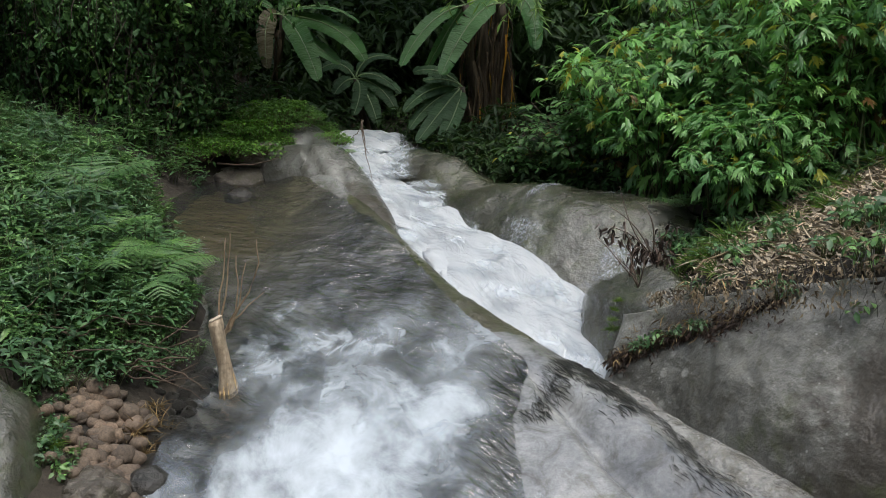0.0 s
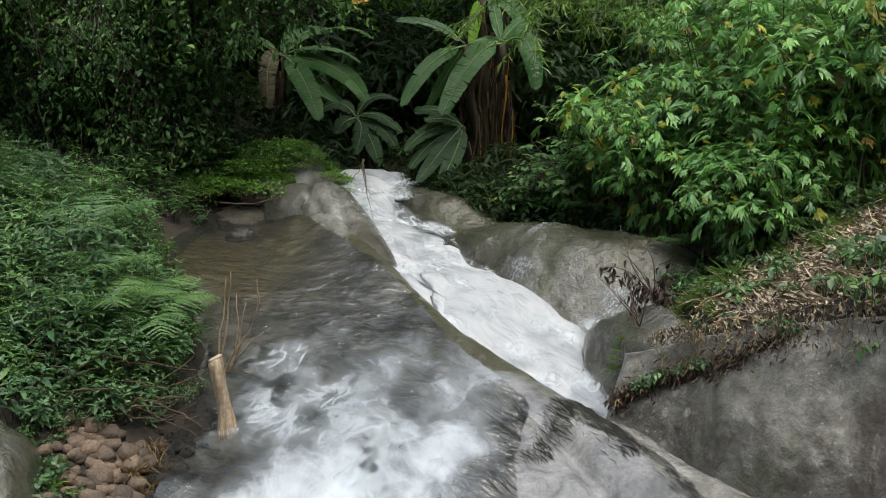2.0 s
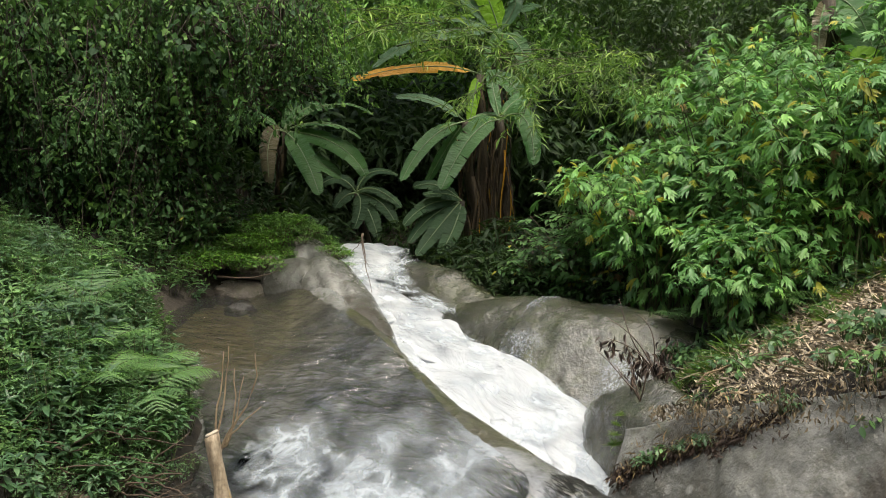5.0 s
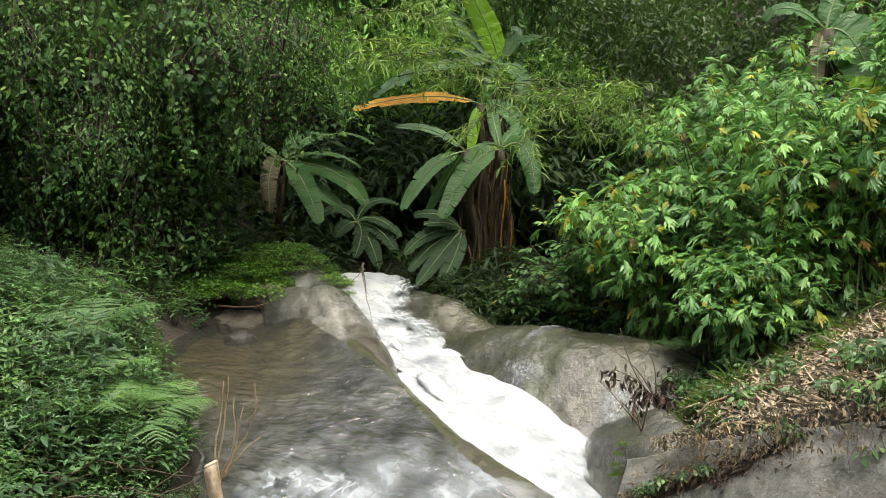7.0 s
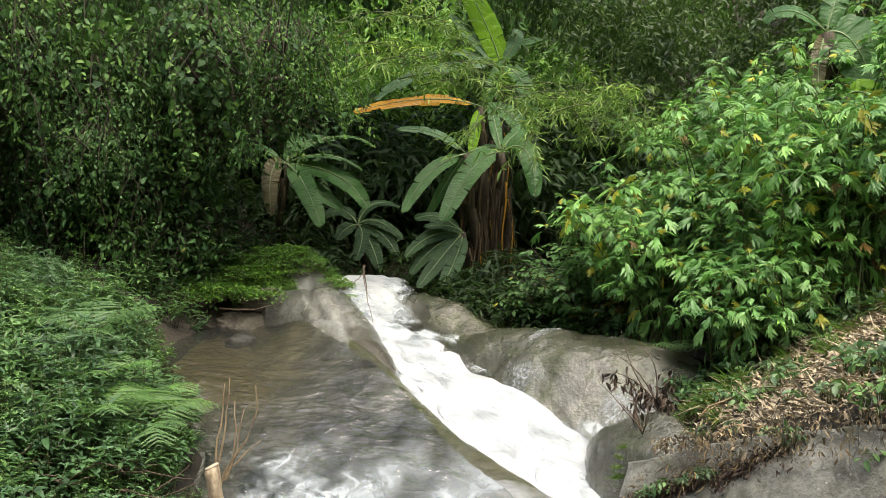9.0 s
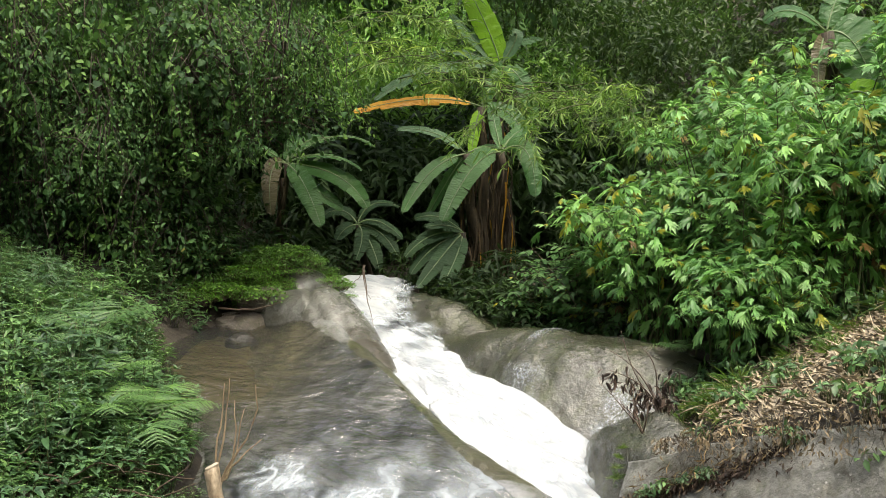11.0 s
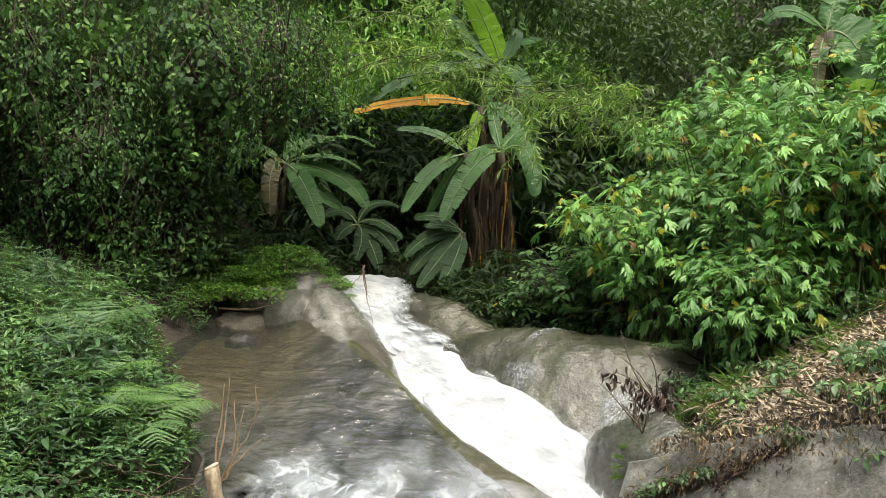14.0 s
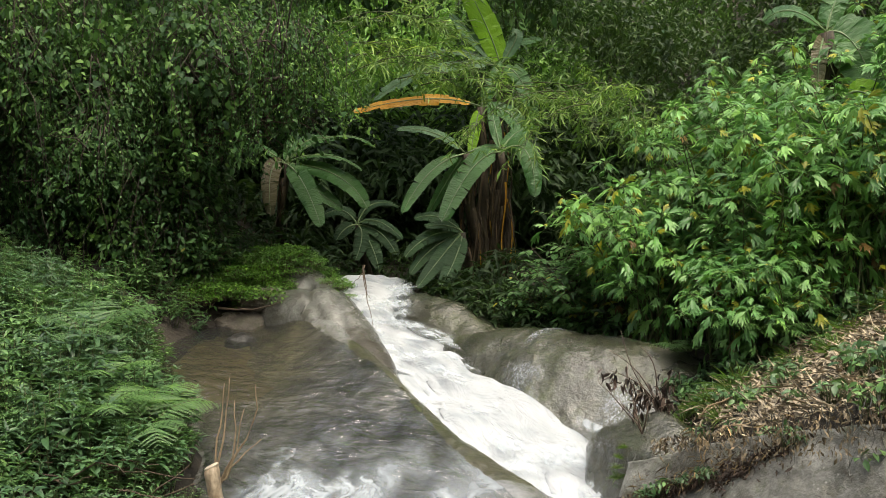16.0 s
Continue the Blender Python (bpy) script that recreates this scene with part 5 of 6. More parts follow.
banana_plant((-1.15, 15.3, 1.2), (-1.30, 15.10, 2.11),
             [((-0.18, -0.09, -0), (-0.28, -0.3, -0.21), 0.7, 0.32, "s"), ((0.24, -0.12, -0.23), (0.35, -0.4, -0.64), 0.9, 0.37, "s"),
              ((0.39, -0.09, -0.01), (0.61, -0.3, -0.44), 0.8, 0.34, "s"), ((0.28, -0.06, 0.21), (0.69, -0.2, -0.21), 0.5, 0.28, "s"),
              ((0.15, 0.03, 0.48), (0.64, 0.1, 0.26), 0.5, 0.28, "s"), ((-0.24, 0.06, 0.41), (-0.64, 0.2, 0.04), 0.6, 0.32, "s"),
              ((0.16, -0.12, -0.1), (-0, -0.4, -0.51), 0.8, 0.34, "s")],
             "small banana plant above the fall, leaf colour darkened for shade", 6, 0.07, 3)
banana_plant((0.75, 15.5, 1.2), (0.84, 15.30, 4.48),
             [((-0.02, 0.03, 0.34), (-0.71, 0.1, 1.63), 0.9, 0.59, "n"), ((-0.41, 0.06, 0.42), (-0.75, 0.2, 0.82), 0.5, 0.32, "p"),
              ((0.38, 0, 0.55), (0.18, 0, 0.5), 0.8, 0.32, "p"), ((-1, -0.12, 0.2), (-1.87, -0.4, -0.54), 0.5, 0.47, "p"),
              ((-0.84, 0.03, 0.45), (-1.18, 0.1, 0.06), 0.4, 0.38, "p"), ((0.35, -0.09, 0.02), (0.5, -0.3, -0.84), 0.7, 0.43, "g"),
              ((0.03, 0.12, 0.45), (0.68, 0.4, 0.46), 0.5, 0.38, "g")],
             "tall banana plant with bright young leaf and orange dying leaf", 4, 0.13, 24)
banana_plant((0.6, 15.2, 1.2), (0.55, 14.90, 3.85),
             [((-0.72, -0.12, 0.26), (-1.87, -0.4, -0.11), 0.7, 0.3, "o"), ((-0.09, -0.06, -0.17), (-0.16, -0.2, -0.73), 0.95, 0.28, "n"),
              ((0.16, 0.06, 0.33), (0.28, 0.2, 0.68), 0.7, 0.28, "g"), ((0.55, -0.09, 0.04), (0.63, -0.3, -0.6), 0.8, 0.42, "g")],
             "banana plant with a yellowed orange leaf lying level", 11, 0.1, 20)
banana_plant((0.55, 14.5, 1.2), (0.31, 14.30, 3.15),
             [((-0.4, -0.06, 0.4), (-0.98, -0.2, 0.33), 0.6, 0.26, "p"), ((-0.55, -0.18, -0.1), (-0.87, -0.6, -0.82), 0.8, 0.34, "g"),
              ((-0.22, 0.06, -0.27), (-0.58, 0.2, -0.94), 0.6, 0.30, "g"), ((0.57, 0.12, 0.28), (0.68, 0.4, -0.22), 0.5, 0.30, "g")],
             "banana plant with drooping torn leaves and dry brown sheaths", 5, 0.1, 34)
banana_plant((0.95, 14.7, 1.2), (0.80, 14.20, 3.17),
             [((-0.39, -0.18, 0.03), (-0.83, -0.6, -0.96), 0.9, 0.49, "g"), ((0.45, -0.12, 0.34), (0.45, -0.4, -0.63), 0.95, 0.46, "g"),
              ((0.19, 0.12, 0.38), (0.58, 0.4, 0.38), 0.5, 0.32, "g"), ((-0.1, 0.12, 0.44), (-0.13, 0.4, 0.74), 0.6, 0.26, "g")],
             "banana plant with a brown fibrous trunk", 9, 0.1, 34)
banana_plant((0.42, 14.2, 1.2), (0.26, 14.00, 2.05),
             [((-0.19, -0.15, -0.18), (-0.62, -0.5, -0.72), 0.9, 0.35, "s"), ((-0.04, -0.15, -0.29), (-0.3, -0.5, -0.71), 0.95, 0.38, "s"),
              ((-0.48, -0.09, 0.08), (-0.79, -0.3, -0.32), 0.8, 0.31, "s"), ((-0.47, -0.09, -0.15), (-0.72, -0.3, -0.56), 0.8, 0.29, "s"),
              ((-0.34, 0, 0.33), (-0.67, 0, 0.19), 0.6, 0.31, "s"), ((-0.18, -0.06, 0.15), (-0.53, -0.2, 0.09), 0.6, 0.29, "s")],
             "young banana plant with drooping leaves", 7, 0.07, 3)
banana_plant((4.6, 11.4, 2.2), (4.20, 11.20, 4.40),
             [((0.29, -0.12, 0.09), (0.42, -0.4, -0.81), 0.95, 0.97, "g"), ((-0.15, -0.12, -0.18), (-0.22, -0.4, -0.75), 0.9, 0.28, "d"),
              ((-0.41, 0.06, 0.42), (-0.63, 0.2, 0.14), 0.6, 0.35, "g"), ((0.06, 0.06, 0.3), (0.3, 0.2, 0.64), 0.7, 0.41, "g")],
             "banana plant behind the thicket", 8, 0.15, 14)
banana_plant((5.0, 10.9, 2.4), (4.28, 10.80, 3.68),
             [((0.16, -0.09, 0.15), (0.37, -0.3, -0.29), 0.85, 0.53, "n"), ((-0.23, 0, -0.42), (-0.91, 0, -0.41), 0.5, 0.31, "p"),
              ((0.39, 0.06, 0.3), (0.82, 0.2, 0.14), 0.6, 0.33, "g")],
             "banana plant half hidden in the thicket", 10, 0.12, 8)


# ---- bamboo sprays ----
def bamboo_spray(seed, n=200, length=1.7):
    rng = np.random.default_rng(seed)
    leaves, sticks = [], []
    t = np.linspace(0, 1, 12)
    p = np.stack([0 * t, length * t, 0.25 * length * np.sin(t * 1.8) - 0.35 * length * t ** 2], 1)
    sticks.append(tube(p, np.linspace(0.009, 0.003, 12), 5))
    for k in range(13):
        i = rng.integers(2, 11)
        d = pick_dirs(1, rng, 0.0)[0] * 0.45 + [0, 0.25, -0.1]
        q = [p[i], p[i] + d * 0.5, p[i] + d - [0, 0, 0.08]]
        sticks.append(tube(q, [0.004, 0.003, 0.001], 4))
        m = n // 13
        u = rng.uniform(0.2, 1, m)
        pos = p[i] + d * u[:, None]
        dd = pick_dirs(m, rng, -0.3) + d
        leaves.append(strew(NARROW, pos, frames_of(dd, up_near(m, rng, 0.5)), rng.uniform(0.1, 0.2, m)))
    return merge(leaves), merge(sticks)


rng = np.random.default_rng(55)
bamboo = plant_kind("bamboo_spray", "arching yellow-green bamboo branch with narrow leaves", "bamboo", M_BAMBOO, M_STEM,
                    [bamboo_spray(s) for s in (1, 2, 3)], "bamboo branches")
for k, (x, y, z, rz, rx, s) in enumerate([(-1.9, 13.6, 4.2, -80, 5, 1.1), (-1.2, 13.4, 4.4, -95, -5, 1.0), (-0.6, 13.3, 4.1, -100, -10, 1.0), (0.4, 13.3, 4.0, -100, -20, 1.0),
                                          (0.9, 13.2, 4.0, -120, -25, 0.9), (1.6, 12.9, 3.9, 100, -20, 0.9),
                                          (1.9, 12.2, 3.7, 120, -25, 0.9), (1.5, 12.3, 3.9, -140, -15, 0.9), (2.2, 12.3, 3.9, 170, -20, 0.8), (-1.5, 13.9, 4.7, -60, 15, 1.0),
                                          (-1.9, 13.2, 4.35, -90, 0, 1.15), (-1.3, 13.1, 4.1, -85, 8, 1.0), (-0.3, 13.1, 4.0, -90, -8, 0.9), (1.0, 12.8, 4.0, -80, -18, 0.9), (-1.6, 13.3, 4.75, -80, 4, 1.0), (1.3, 12.7, 3.8, -100, -22, 0.8)]):
    m = pose(x, y, z, rx, rng.normal(0, 15), rz) @ Matrix.Scale(s, 4)
    if k < 3:
        bamboo[k].matrix_basis = m
    else:
        copy_thing(bamboo[k % 3], m)

# ---- wooded slopes behind ----
def forest(name, label, n, x0, x1, y0, y1, up, leaf, size, per, seed, material):
    rng = np.random.default_rng(seed)
    cx, cy = rng.uniform(x0, x1, n), rng.uniform(y0, y1, n)
    cz = land(cx, cy) + rng.uniform(up[0], up[1], n)
    r = rng.uniform(0.7, 1.5, n) * (0.6 + 0.02 * (cy - 16))
    q = rng.normal(0, 1, (n, per, 3))
    q /= np.linalg.norm(q, axis=2, keepdims=True)
    q *= rng.uniform(0.5, 1, (n, per, 1))
    pos = np.stack([cx, cy, cz], 1)[:, None] + q * r[:, None, None]
    pos, q = pos.reshape(-1, 3), q.reshape(-1, 3)
    m = len(pos)
    d = pick_dirs(m, rng, -0.35) + 0.5 * q
    v, f = strew(leaf, pos, frames_of(d, up_near(m, rng, 0.5) + 0.6 * q), rng.uniform(*size, m) * (1 + 0.02 * (pos[:, 1] - 16)))
    return thing(name, label, "trees", kind="stuff", mesh=mesh_of(name, v, f), material=material)


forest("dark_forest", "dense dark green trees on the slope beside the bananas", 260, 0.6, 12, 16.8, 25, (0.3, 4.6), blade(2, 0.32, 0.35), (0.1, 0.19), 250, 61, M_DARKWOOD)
# the undergrowth of the hollow has its shade in the leaf colour
forest("shaded_forest", "undergrowth behind the fall with shade put into its leaf colour", 330, -7, 3.5, 15.8, 19.5, (0.0, 1.7), LONG, (0.16, 0.3), 110, 63, M_SHADELEAF)
forest("slope_forest", "mixed green trees on the near slope", 150, -12, -3.2, 16, 25, (0.3, 4.5), LONG, (0.14, 0.26), 150, 64, M_VINE)
forest("far_forest", "lighter green bamboo and trees on the far hillside", 560, -26, 26, 24, 48, (0.3, 4.0), blade(2, 0.26, 0.3), (0.22, 0.42), 150, 62, M_FOREST)
forest("hill_shrubs", "light green shrubs on the slope behind the bananas", 480, -6, 3, 19, 27, (0.0, 2.4), blade(2, 0.26, 0.3), (0.14, 0.3), 130, 65, M_FOREST)

# ---- the cut log standing in the shallows ----
def stake():
    root = thing("log_stake", "pale barkless log stub standing in shallow water", "log", at=(-1.56, 7.0, 0.02))
    t = np.linspace(0, 1, 14)
    p = np.stack([-0.08 * t + 0.012 * np.sin(5 * t), 0.02 * t, 0.02 + 0.7 * t], 1)
    r = np.interp(t, [0, 0.25, 0.45, 0.85, 1], [0.085, 0.074, 0.055, 0.052, 0.05])
    v, f = tube(p, r, 14, 3, 0.22)
    lean = (v[:, 2] > 0.66)
    v[lean, 2] += 0.5 * (v[lean, 0] + 0.08) + 0.02
    part("log", mesh_of("log", v, f), M_WOOD, root)
    tv, tf = tube([p[-1] + [0.0, 0, 0.022], p[-1] + [0.0, 0, 0.034]], [0.05, 0.046], 14, 3, 0.22)
    tv[:, 2] += 0.5 * (tv[:, 0] + 0.08)
    part("cut_end", mesh_of("cut_end", tv, tf), M_WOODTOP, root, "pale sawn log end")
    for k in range(5):
        a = -2.2 + 0.5 * k
        sv, sf = tube([(0.088 * np.cos(a), 0.088 * np.sin(a), 0.0), (0.078 * np.cos(a) - 0.02, 0.078 * np.sin(a), 0.13), (0.06 * np.cos(a) - 0.03, 0.06 * np.sin(a), 0.22 + 0.03 * k)], [0.017, 0.014, 0.003], 5, k, 0.3)
        part("splinter", mesh_of("splinter", sv, sf), M_WOODSPLIT, root)
    return root


stake()


# ---- stones at the foot of the left bank ----
def worn_stone(seed):
    """A stone with its edges worn round."""
    v, f = lump(seed, (1, 0.84, 0.68), 2, 0.5, 1.1)
    return mesh_of("stone", v, f)


rng = np.random.default_rng(81)
stone_meshes = [worn_stone(40 + k) for k in range(9)]
for me in stone_meshes:
    me.materials.append(M_STONE)
for k in range(230):
    y = rng.uniform(5.6, 6.6)
    x = np.interp(y, [5.6, 5.9, 6.2, 6.6], [-2.02, -2.1, -2.2, -2.32]) + rng.normal(0, 0.13)
    s = rng.uniform(0.028, 0.06) if k > 34 else rng.uniform(0.06, 0.09)
    ob = thing("stone", "brown weathered stone in a heap by the water", "stone", group="bank stones", mesh=stone_meshes[k % 9])
    ob.matrix_basis = pose(x, y, float(land(x, y)) + 0.45 * s, rng.uniform(-20, 20), rng.uniform(-20, 20), rng.uniform(0, 360)) @ Matrix.Scale(s, 4)


wet_meshes = [worn_stone(60 + k) for k in range(5)]
for me in wet_meshes:
    me.materials.append(M_BLACKROCK)
for k in range(120):
    y = rng.uniform(5.45, 7.3)
    x = np.interp(y, [5.4, 6.0, 6.6, 7.3], [-1.72, -1.8, -1.86, -1.84]) + rng.normal(-0.03, 0.07)
    s = rng.uniform(0.03, 0.07) if k > 14 else rng.uniform(0.07, 0.12)
    ob = thing("stone", "dark wet stone at the edge of the running water", "stone", group="wet edge stones", mesh=wet_meshes[k % 5])
    ob.matrix_basis = pose(x, y, max(float(land(x, y)), float(SLAB_LEFT(y)[1])) + 0.15 * s, rng.uniform(-20, 20), rng.uniform(-20, 20), rng.uniform(0, 360)) @ Matrix.Scale(s, 4)


# ---- dry branches ----
def dry_branch(name, label, at, ends, r0, material, rng):
    root = thing(name, label, "branch", at=at, group="dry branches")
    for e in ends:
        e = np.array(e, float)
        t = np.linspace(0, 1, 8)[:, None]
        p = t * e + np.sin(np.pi * t) * rng.normal(0, 0.05, 3)
        p[1:-1] += rng.normal(0, 0.01, (6, 3))
        part("twig", mesh_of("twig", *tube(p, np.linspace(r0, r0 * 0.3, 8), 5)), material, root)
    return root


dry_branch("dry_branch", "upright bare brown twigs at the bank's edge", (-1.75, 7.5, 0.42),
           [(0.3, 0.15, 0.8), (0.22, 0.1, 0.62), (0.1, 0.15, 0.85), (0.05, 0.2, 0.8), (0.36, 0.05, 0.4), (0.16, 0.05, 0.7)], 0.011, M_TWIG_PALE, rng)
dry_branch("dry_branch", "dead brown branch leaning over the water", (-2.35, 6.85, 0.32),
           [(0.5, 0.35, 0.4), (0.4, 0.1, 0.14), (0.55, 0.2, 0.1), (0.5, 0.5, 0.22)], 0.012, M_TWIG, rng)
for k in range(11):
    x, y = -2.0 - 1.3 * rng.uniform(), rng.uniform(6.5, 7.2)
    a, L = rng.uniform(-0.6, 0.5), rng.uniform(0.4, 0.8)
    dry_branch("dry_branch", "dead grey-brown stick lying under the herbs", (x, y, float(land(x, y)) + 0.1),
               [(L * np.cos(a), L * np.sin(a) * 0.5, rng.uniform(-0.2, 0.08)), (L * 0.6, -0.1, 0.06)], 0.009, M_TWIG, rng)
dry_branch("dry_branch", "dark dead branch caught at the edge of the fall", (-0.98, 12.2, 1.75), [(0.18, -0.9, -0.62), (-0.1, -0.4, -0.2), (0.12, -0.5, -0.35)], 0.009, M_TWIG, rng)
dry_branch("dry_branch", "thin stick lying across the boulder", (-2.7, 12.0, 1.25), [(0.8, -0.3, 0.12)], 0.014, M_TWIG, rng)
dry_branch("dry_branch", "bare dark twig rising from the bank", (1.62, 8.1, 0.72), [(-0.35, 0.1, 0.45), (-0.2, 0.0, 0.3), (-0.1, 0.15, 0.55), (0.1, 0.0, 0.3)], 0.007, M_TWIG, rng)
dry_branch("dry_branch", "dead stick on the littered bank", (1.95, 7.2, 0.94), [(0.55, 0.05, 0.12)], 0.012, M_TWIG_PALE, rng)
dry_branch("dry_branch", "dead stick on the littered bank", (2.0, 7.8, 0.92), [(0.9, 0.2, 0.35), (0.5, 0.3, 0.2)], 0.01, M_TWIG_PALE, rng)


# a dead shrub whose dark leaves hang on its twigs
def dead_shrub():
    rng = np.random.default_rng(88)
    root = thing("dead_shrub", "dead shrub with dark withered leaves hanging over the rock", "shrub", at=(1.84, 8.6, 0.86), group="dry branches")
    spots = []
    for e in ((-0.3, 0.1, 0.62), (-0.42, -0.05, 0.3), (-0.15, 0.0, 0.5), (0.1, -0.15, 0.32), (-0.25, -0.3, 0.05), (0.05, -0.35, 0.1), (-0.4, 0.1, 0.45)):
        t = np.linspace(0, 1, 8)[:, None]
        p = t * np.array(e) + np.sin(np.pi * t) * rng.normal(0, 0.05, 3)
        part("twig", mesh_of("twig", *tube(p, np.linspace(0.008, 0.0025, 8), 5)), M_TWIG, root)
        if e[2] < 0.4:
            spots.append(p[2:])
    pos = np.repeat(np.concatenate(spots), 8, axis=0)
    pos = pos + rng.normal(0, 0.045, pos.shape) - [0, 0, 0.04]
    n = len(pos)
    v, f = strew(blade(3, 0.34, 0.5, 0.3), pos, frames_of(pick_dirs(n, rng, -1.0), up_near(n, rng, 0.9)), rng.uniform(0.05, 0.1, n))
    part("withered_leaves", mesh_of("withered_leaves", v, f), M_DEAD, root)


dead_shrub()


# ---- litter on the right bank ----
def litter(name, label, n, leaf, size, material, seed, region, flat=0.25, lift=0.02):
    rng = np.random.default_rng(seed)
    pos = []
    while len(pos) < n:
        x, y = rng.uniform(1.4, 4.9), rng.uniform(5.0, 9.6)
        if region(x, y, rng.uniform()):
            pos.append((x, y, float(land(x, y)) + rng.uniform(0.0, lift)))
    pos = np.array(pos)
    d = pick_dirs(n, rng, 0.05, 0.6)
    v, f = strew(leaf, pos, frames_of(d, up_near(n, rng, flat)), rng.uniform(*size, n))
    return thing(name, label, "leaf litter", kind="stuff", mesh=mesh_of(name, v, f), material=material)


def bank(x, y, u):
    crest_y = 7.75 - 3.6 * (x - 1.3) / 2.6
    return crest_y - 0.05 < y < 8.5 + 0.3 * (x - 1.5) and x > 0.235 * y + 0.12 * u


litter("leaf_litter", "dry fallen leaves strewn over the bank", 13000, blade(2, 0.34, -0.4), (0.03, 0.08), M_LITTER, 91, bank, 0.6, 0.06)
litter("dry_straw", "pale dry bamboo straw strewn over the bank", 2600, blade(2, 0.06, 0.05), (0.06, 0.24), M_LITTER, 92, bank, 0.5, 0.07)


def bank_edge(x, y, u):
    crest_y = 7.75 - 3.6 * (x - 1.3) / 2.6
    return abs(y - crest_y - 0.1) < 0.28 * u and x > 0.25 * y


litter("withered_leaves", "dark withered leaves along the top of the rock face", 260, blade(2, 0.4, 0.5), (0.04, 0.1), M_DEAD, 93, bank_edge, 0.9, 0.12)


# dark leaves and rootlets that hang over the edge of the rock face
def fringe():
    rng = np.random.default_rng(94)
    n = 1600
    a = rng.uniform(0.12, 0.95, n)
    c, f = np.stack(FACE_CREST(a), 1), np.stack(FACE_FOOT(a), 1)
    drop = rng.uniform(0, 1, n) ** 1.6 * (0.03 + 0.1 * np.clip(vnoise(a * 12, 0 * a, 0, 5) + 0.2, 0, 1))
    pos = c + (f - c) * drop[:, None] + np.array([-0.1, -0.08, 0.1]) * rng.uniform(0.6, 1.5, (n, 1))
    d = pick_dirs(n, rng, -0.7)
    v, q = strew(blade(2, 0.38, 0.5), pos, frames_of(d, up_near(n, rng, 0.8)), rng.uniform(0.02, 0.055, n))
    return thing("hanging_litter", "dark withered leaves hanging over the rock edge", "leaf litter", kind="stuff", mesh=mesh_of("hanging_litter", v, q), material=M_MIXED)


fringe()


def face_point(a, b, out=0.05):
    """A point just off the rock face: a runs along it, b from its foot to its crest."""
    f, c = np.stack(FACE_FOOT(a), -1), np.stack(FACE_CREST(a), -1)
    p = f + (c - f) * np.asarray(b)[..., None] ** 0.95
    bulge = 0.16 * np.sin(np.pi * np.clip(b * 1.05, 0, 1)) * np.clip(a * 3, 0.3, 1)
    rough = 0.12 * fbm(p[..., 0] * 1.0, p[..., 1] * 1.0, p[..., 2] * 1.4, 12)
    return p + (bulge + rough + out)[..., None] * np.array([-0.66, -0.45, 0.6])


# a slanting ledge of withered leaves and soil on the rock face
LEDGE = line([(0.0, 0.03, 0.6), (0.2, 0.085, 0.7), (0.4, 0.15, 0.76), (0.6, 0.21, 0.8), (0.75, 0.275, 0.82), (0.9, 0.33, 0.9), (1.0, 0.4, 0.97)])


def ledge(name, label, n, leaf, size, material, seed, spread, fall):
    rng = np.random.default_rng(seed)
    t = rng.uniform(0, 1, n)
    a, b = LEDGE(t)
    clump = np.clip(vnoise(t * 14, 0 * t, 0, seed) + 0.7, 0.1, 1.3)
    a, b = a + rng.normal(0, 0.012, n), b + np.abs(rng.normal(0, spread, n)) * clump - fall * rng.uniform(0, 1, n) ** 2 * clump
    v, q = strew(leaf, face_point(a, b, rng.uniform(0.0, 0.05, n)), frames_of(pick_dirs(n, rng, -0.5), up_near(n, rng, 0.8)), rng.uniform(*size, n))
    return thing(name, label, "leaf litter", kind="stuff", mesh=mesh_of(name, v, q), material=material)


ledge("ledge_litter", "dark withered leaves caught on a slanting rock ledge", 2200, blade(2, 0.34, 0.5), (0.02, 0.065), M_DEAD, 98, 0.07, 0.14)
ledge("ledge_straw", "pale dry leaves caught on a slanting rock ledge", 420, blade(2, 0.14, 0.3), (0.03, 0.11), M_STRAW, 99, 0.12, 0.04)
ledge("ledge_soil", "crumbs of brown soil on a slanting rock ledge", 4200, blade(1, 0.9, 0.3), (0.02, 0.06), M_CLAY, 100, 0.13, 0.02)


def rootlets():
    """Thin dark roots and stems that trail down the rock face from the bank."""
    rng = np.random.default_rng(96)
    out = []
    for k in range(34):
        a = 0.22 + 0.6 * rng.uniform(0, 1) ** 1.3
        c, f = np.array([float(q) for q in FACE_CREST(a)]), np.array([float(q) for q in FACE_FOOT(a + 0.02 * rng.normal())])
        t = np.linspace(-0.03, rng.uniform(0.05, 0.22), 7)[:, None]
        p = c + (f - c) * t + np.array([-0.11, -0.075, 0.1]) * (1 + 0.6 * np.sin(np.pi * np.clip(t * 1.05, 0, 1)))
        p[1:, :2] += np.cumsum(rng.normal(0, 0.02, (6, 2)), axis=0)
        out.append(tube(p, np.linspace(0.004, 0.001, 7), 4))
    return thing("rootlets", "thin dark roots trailing down the rock face", "roots", kind="stuff", mesh=mesh_of("rootlets", *merge(out)), material=M_ALGAE)


rootlets()


def weed(seed, n=34, leaf=blade(3, 0.52, 0.3), h=0.16, size=(0.05, 0.1)):
    return herb_clump(seed, 0.14, h, n, leaf, size)


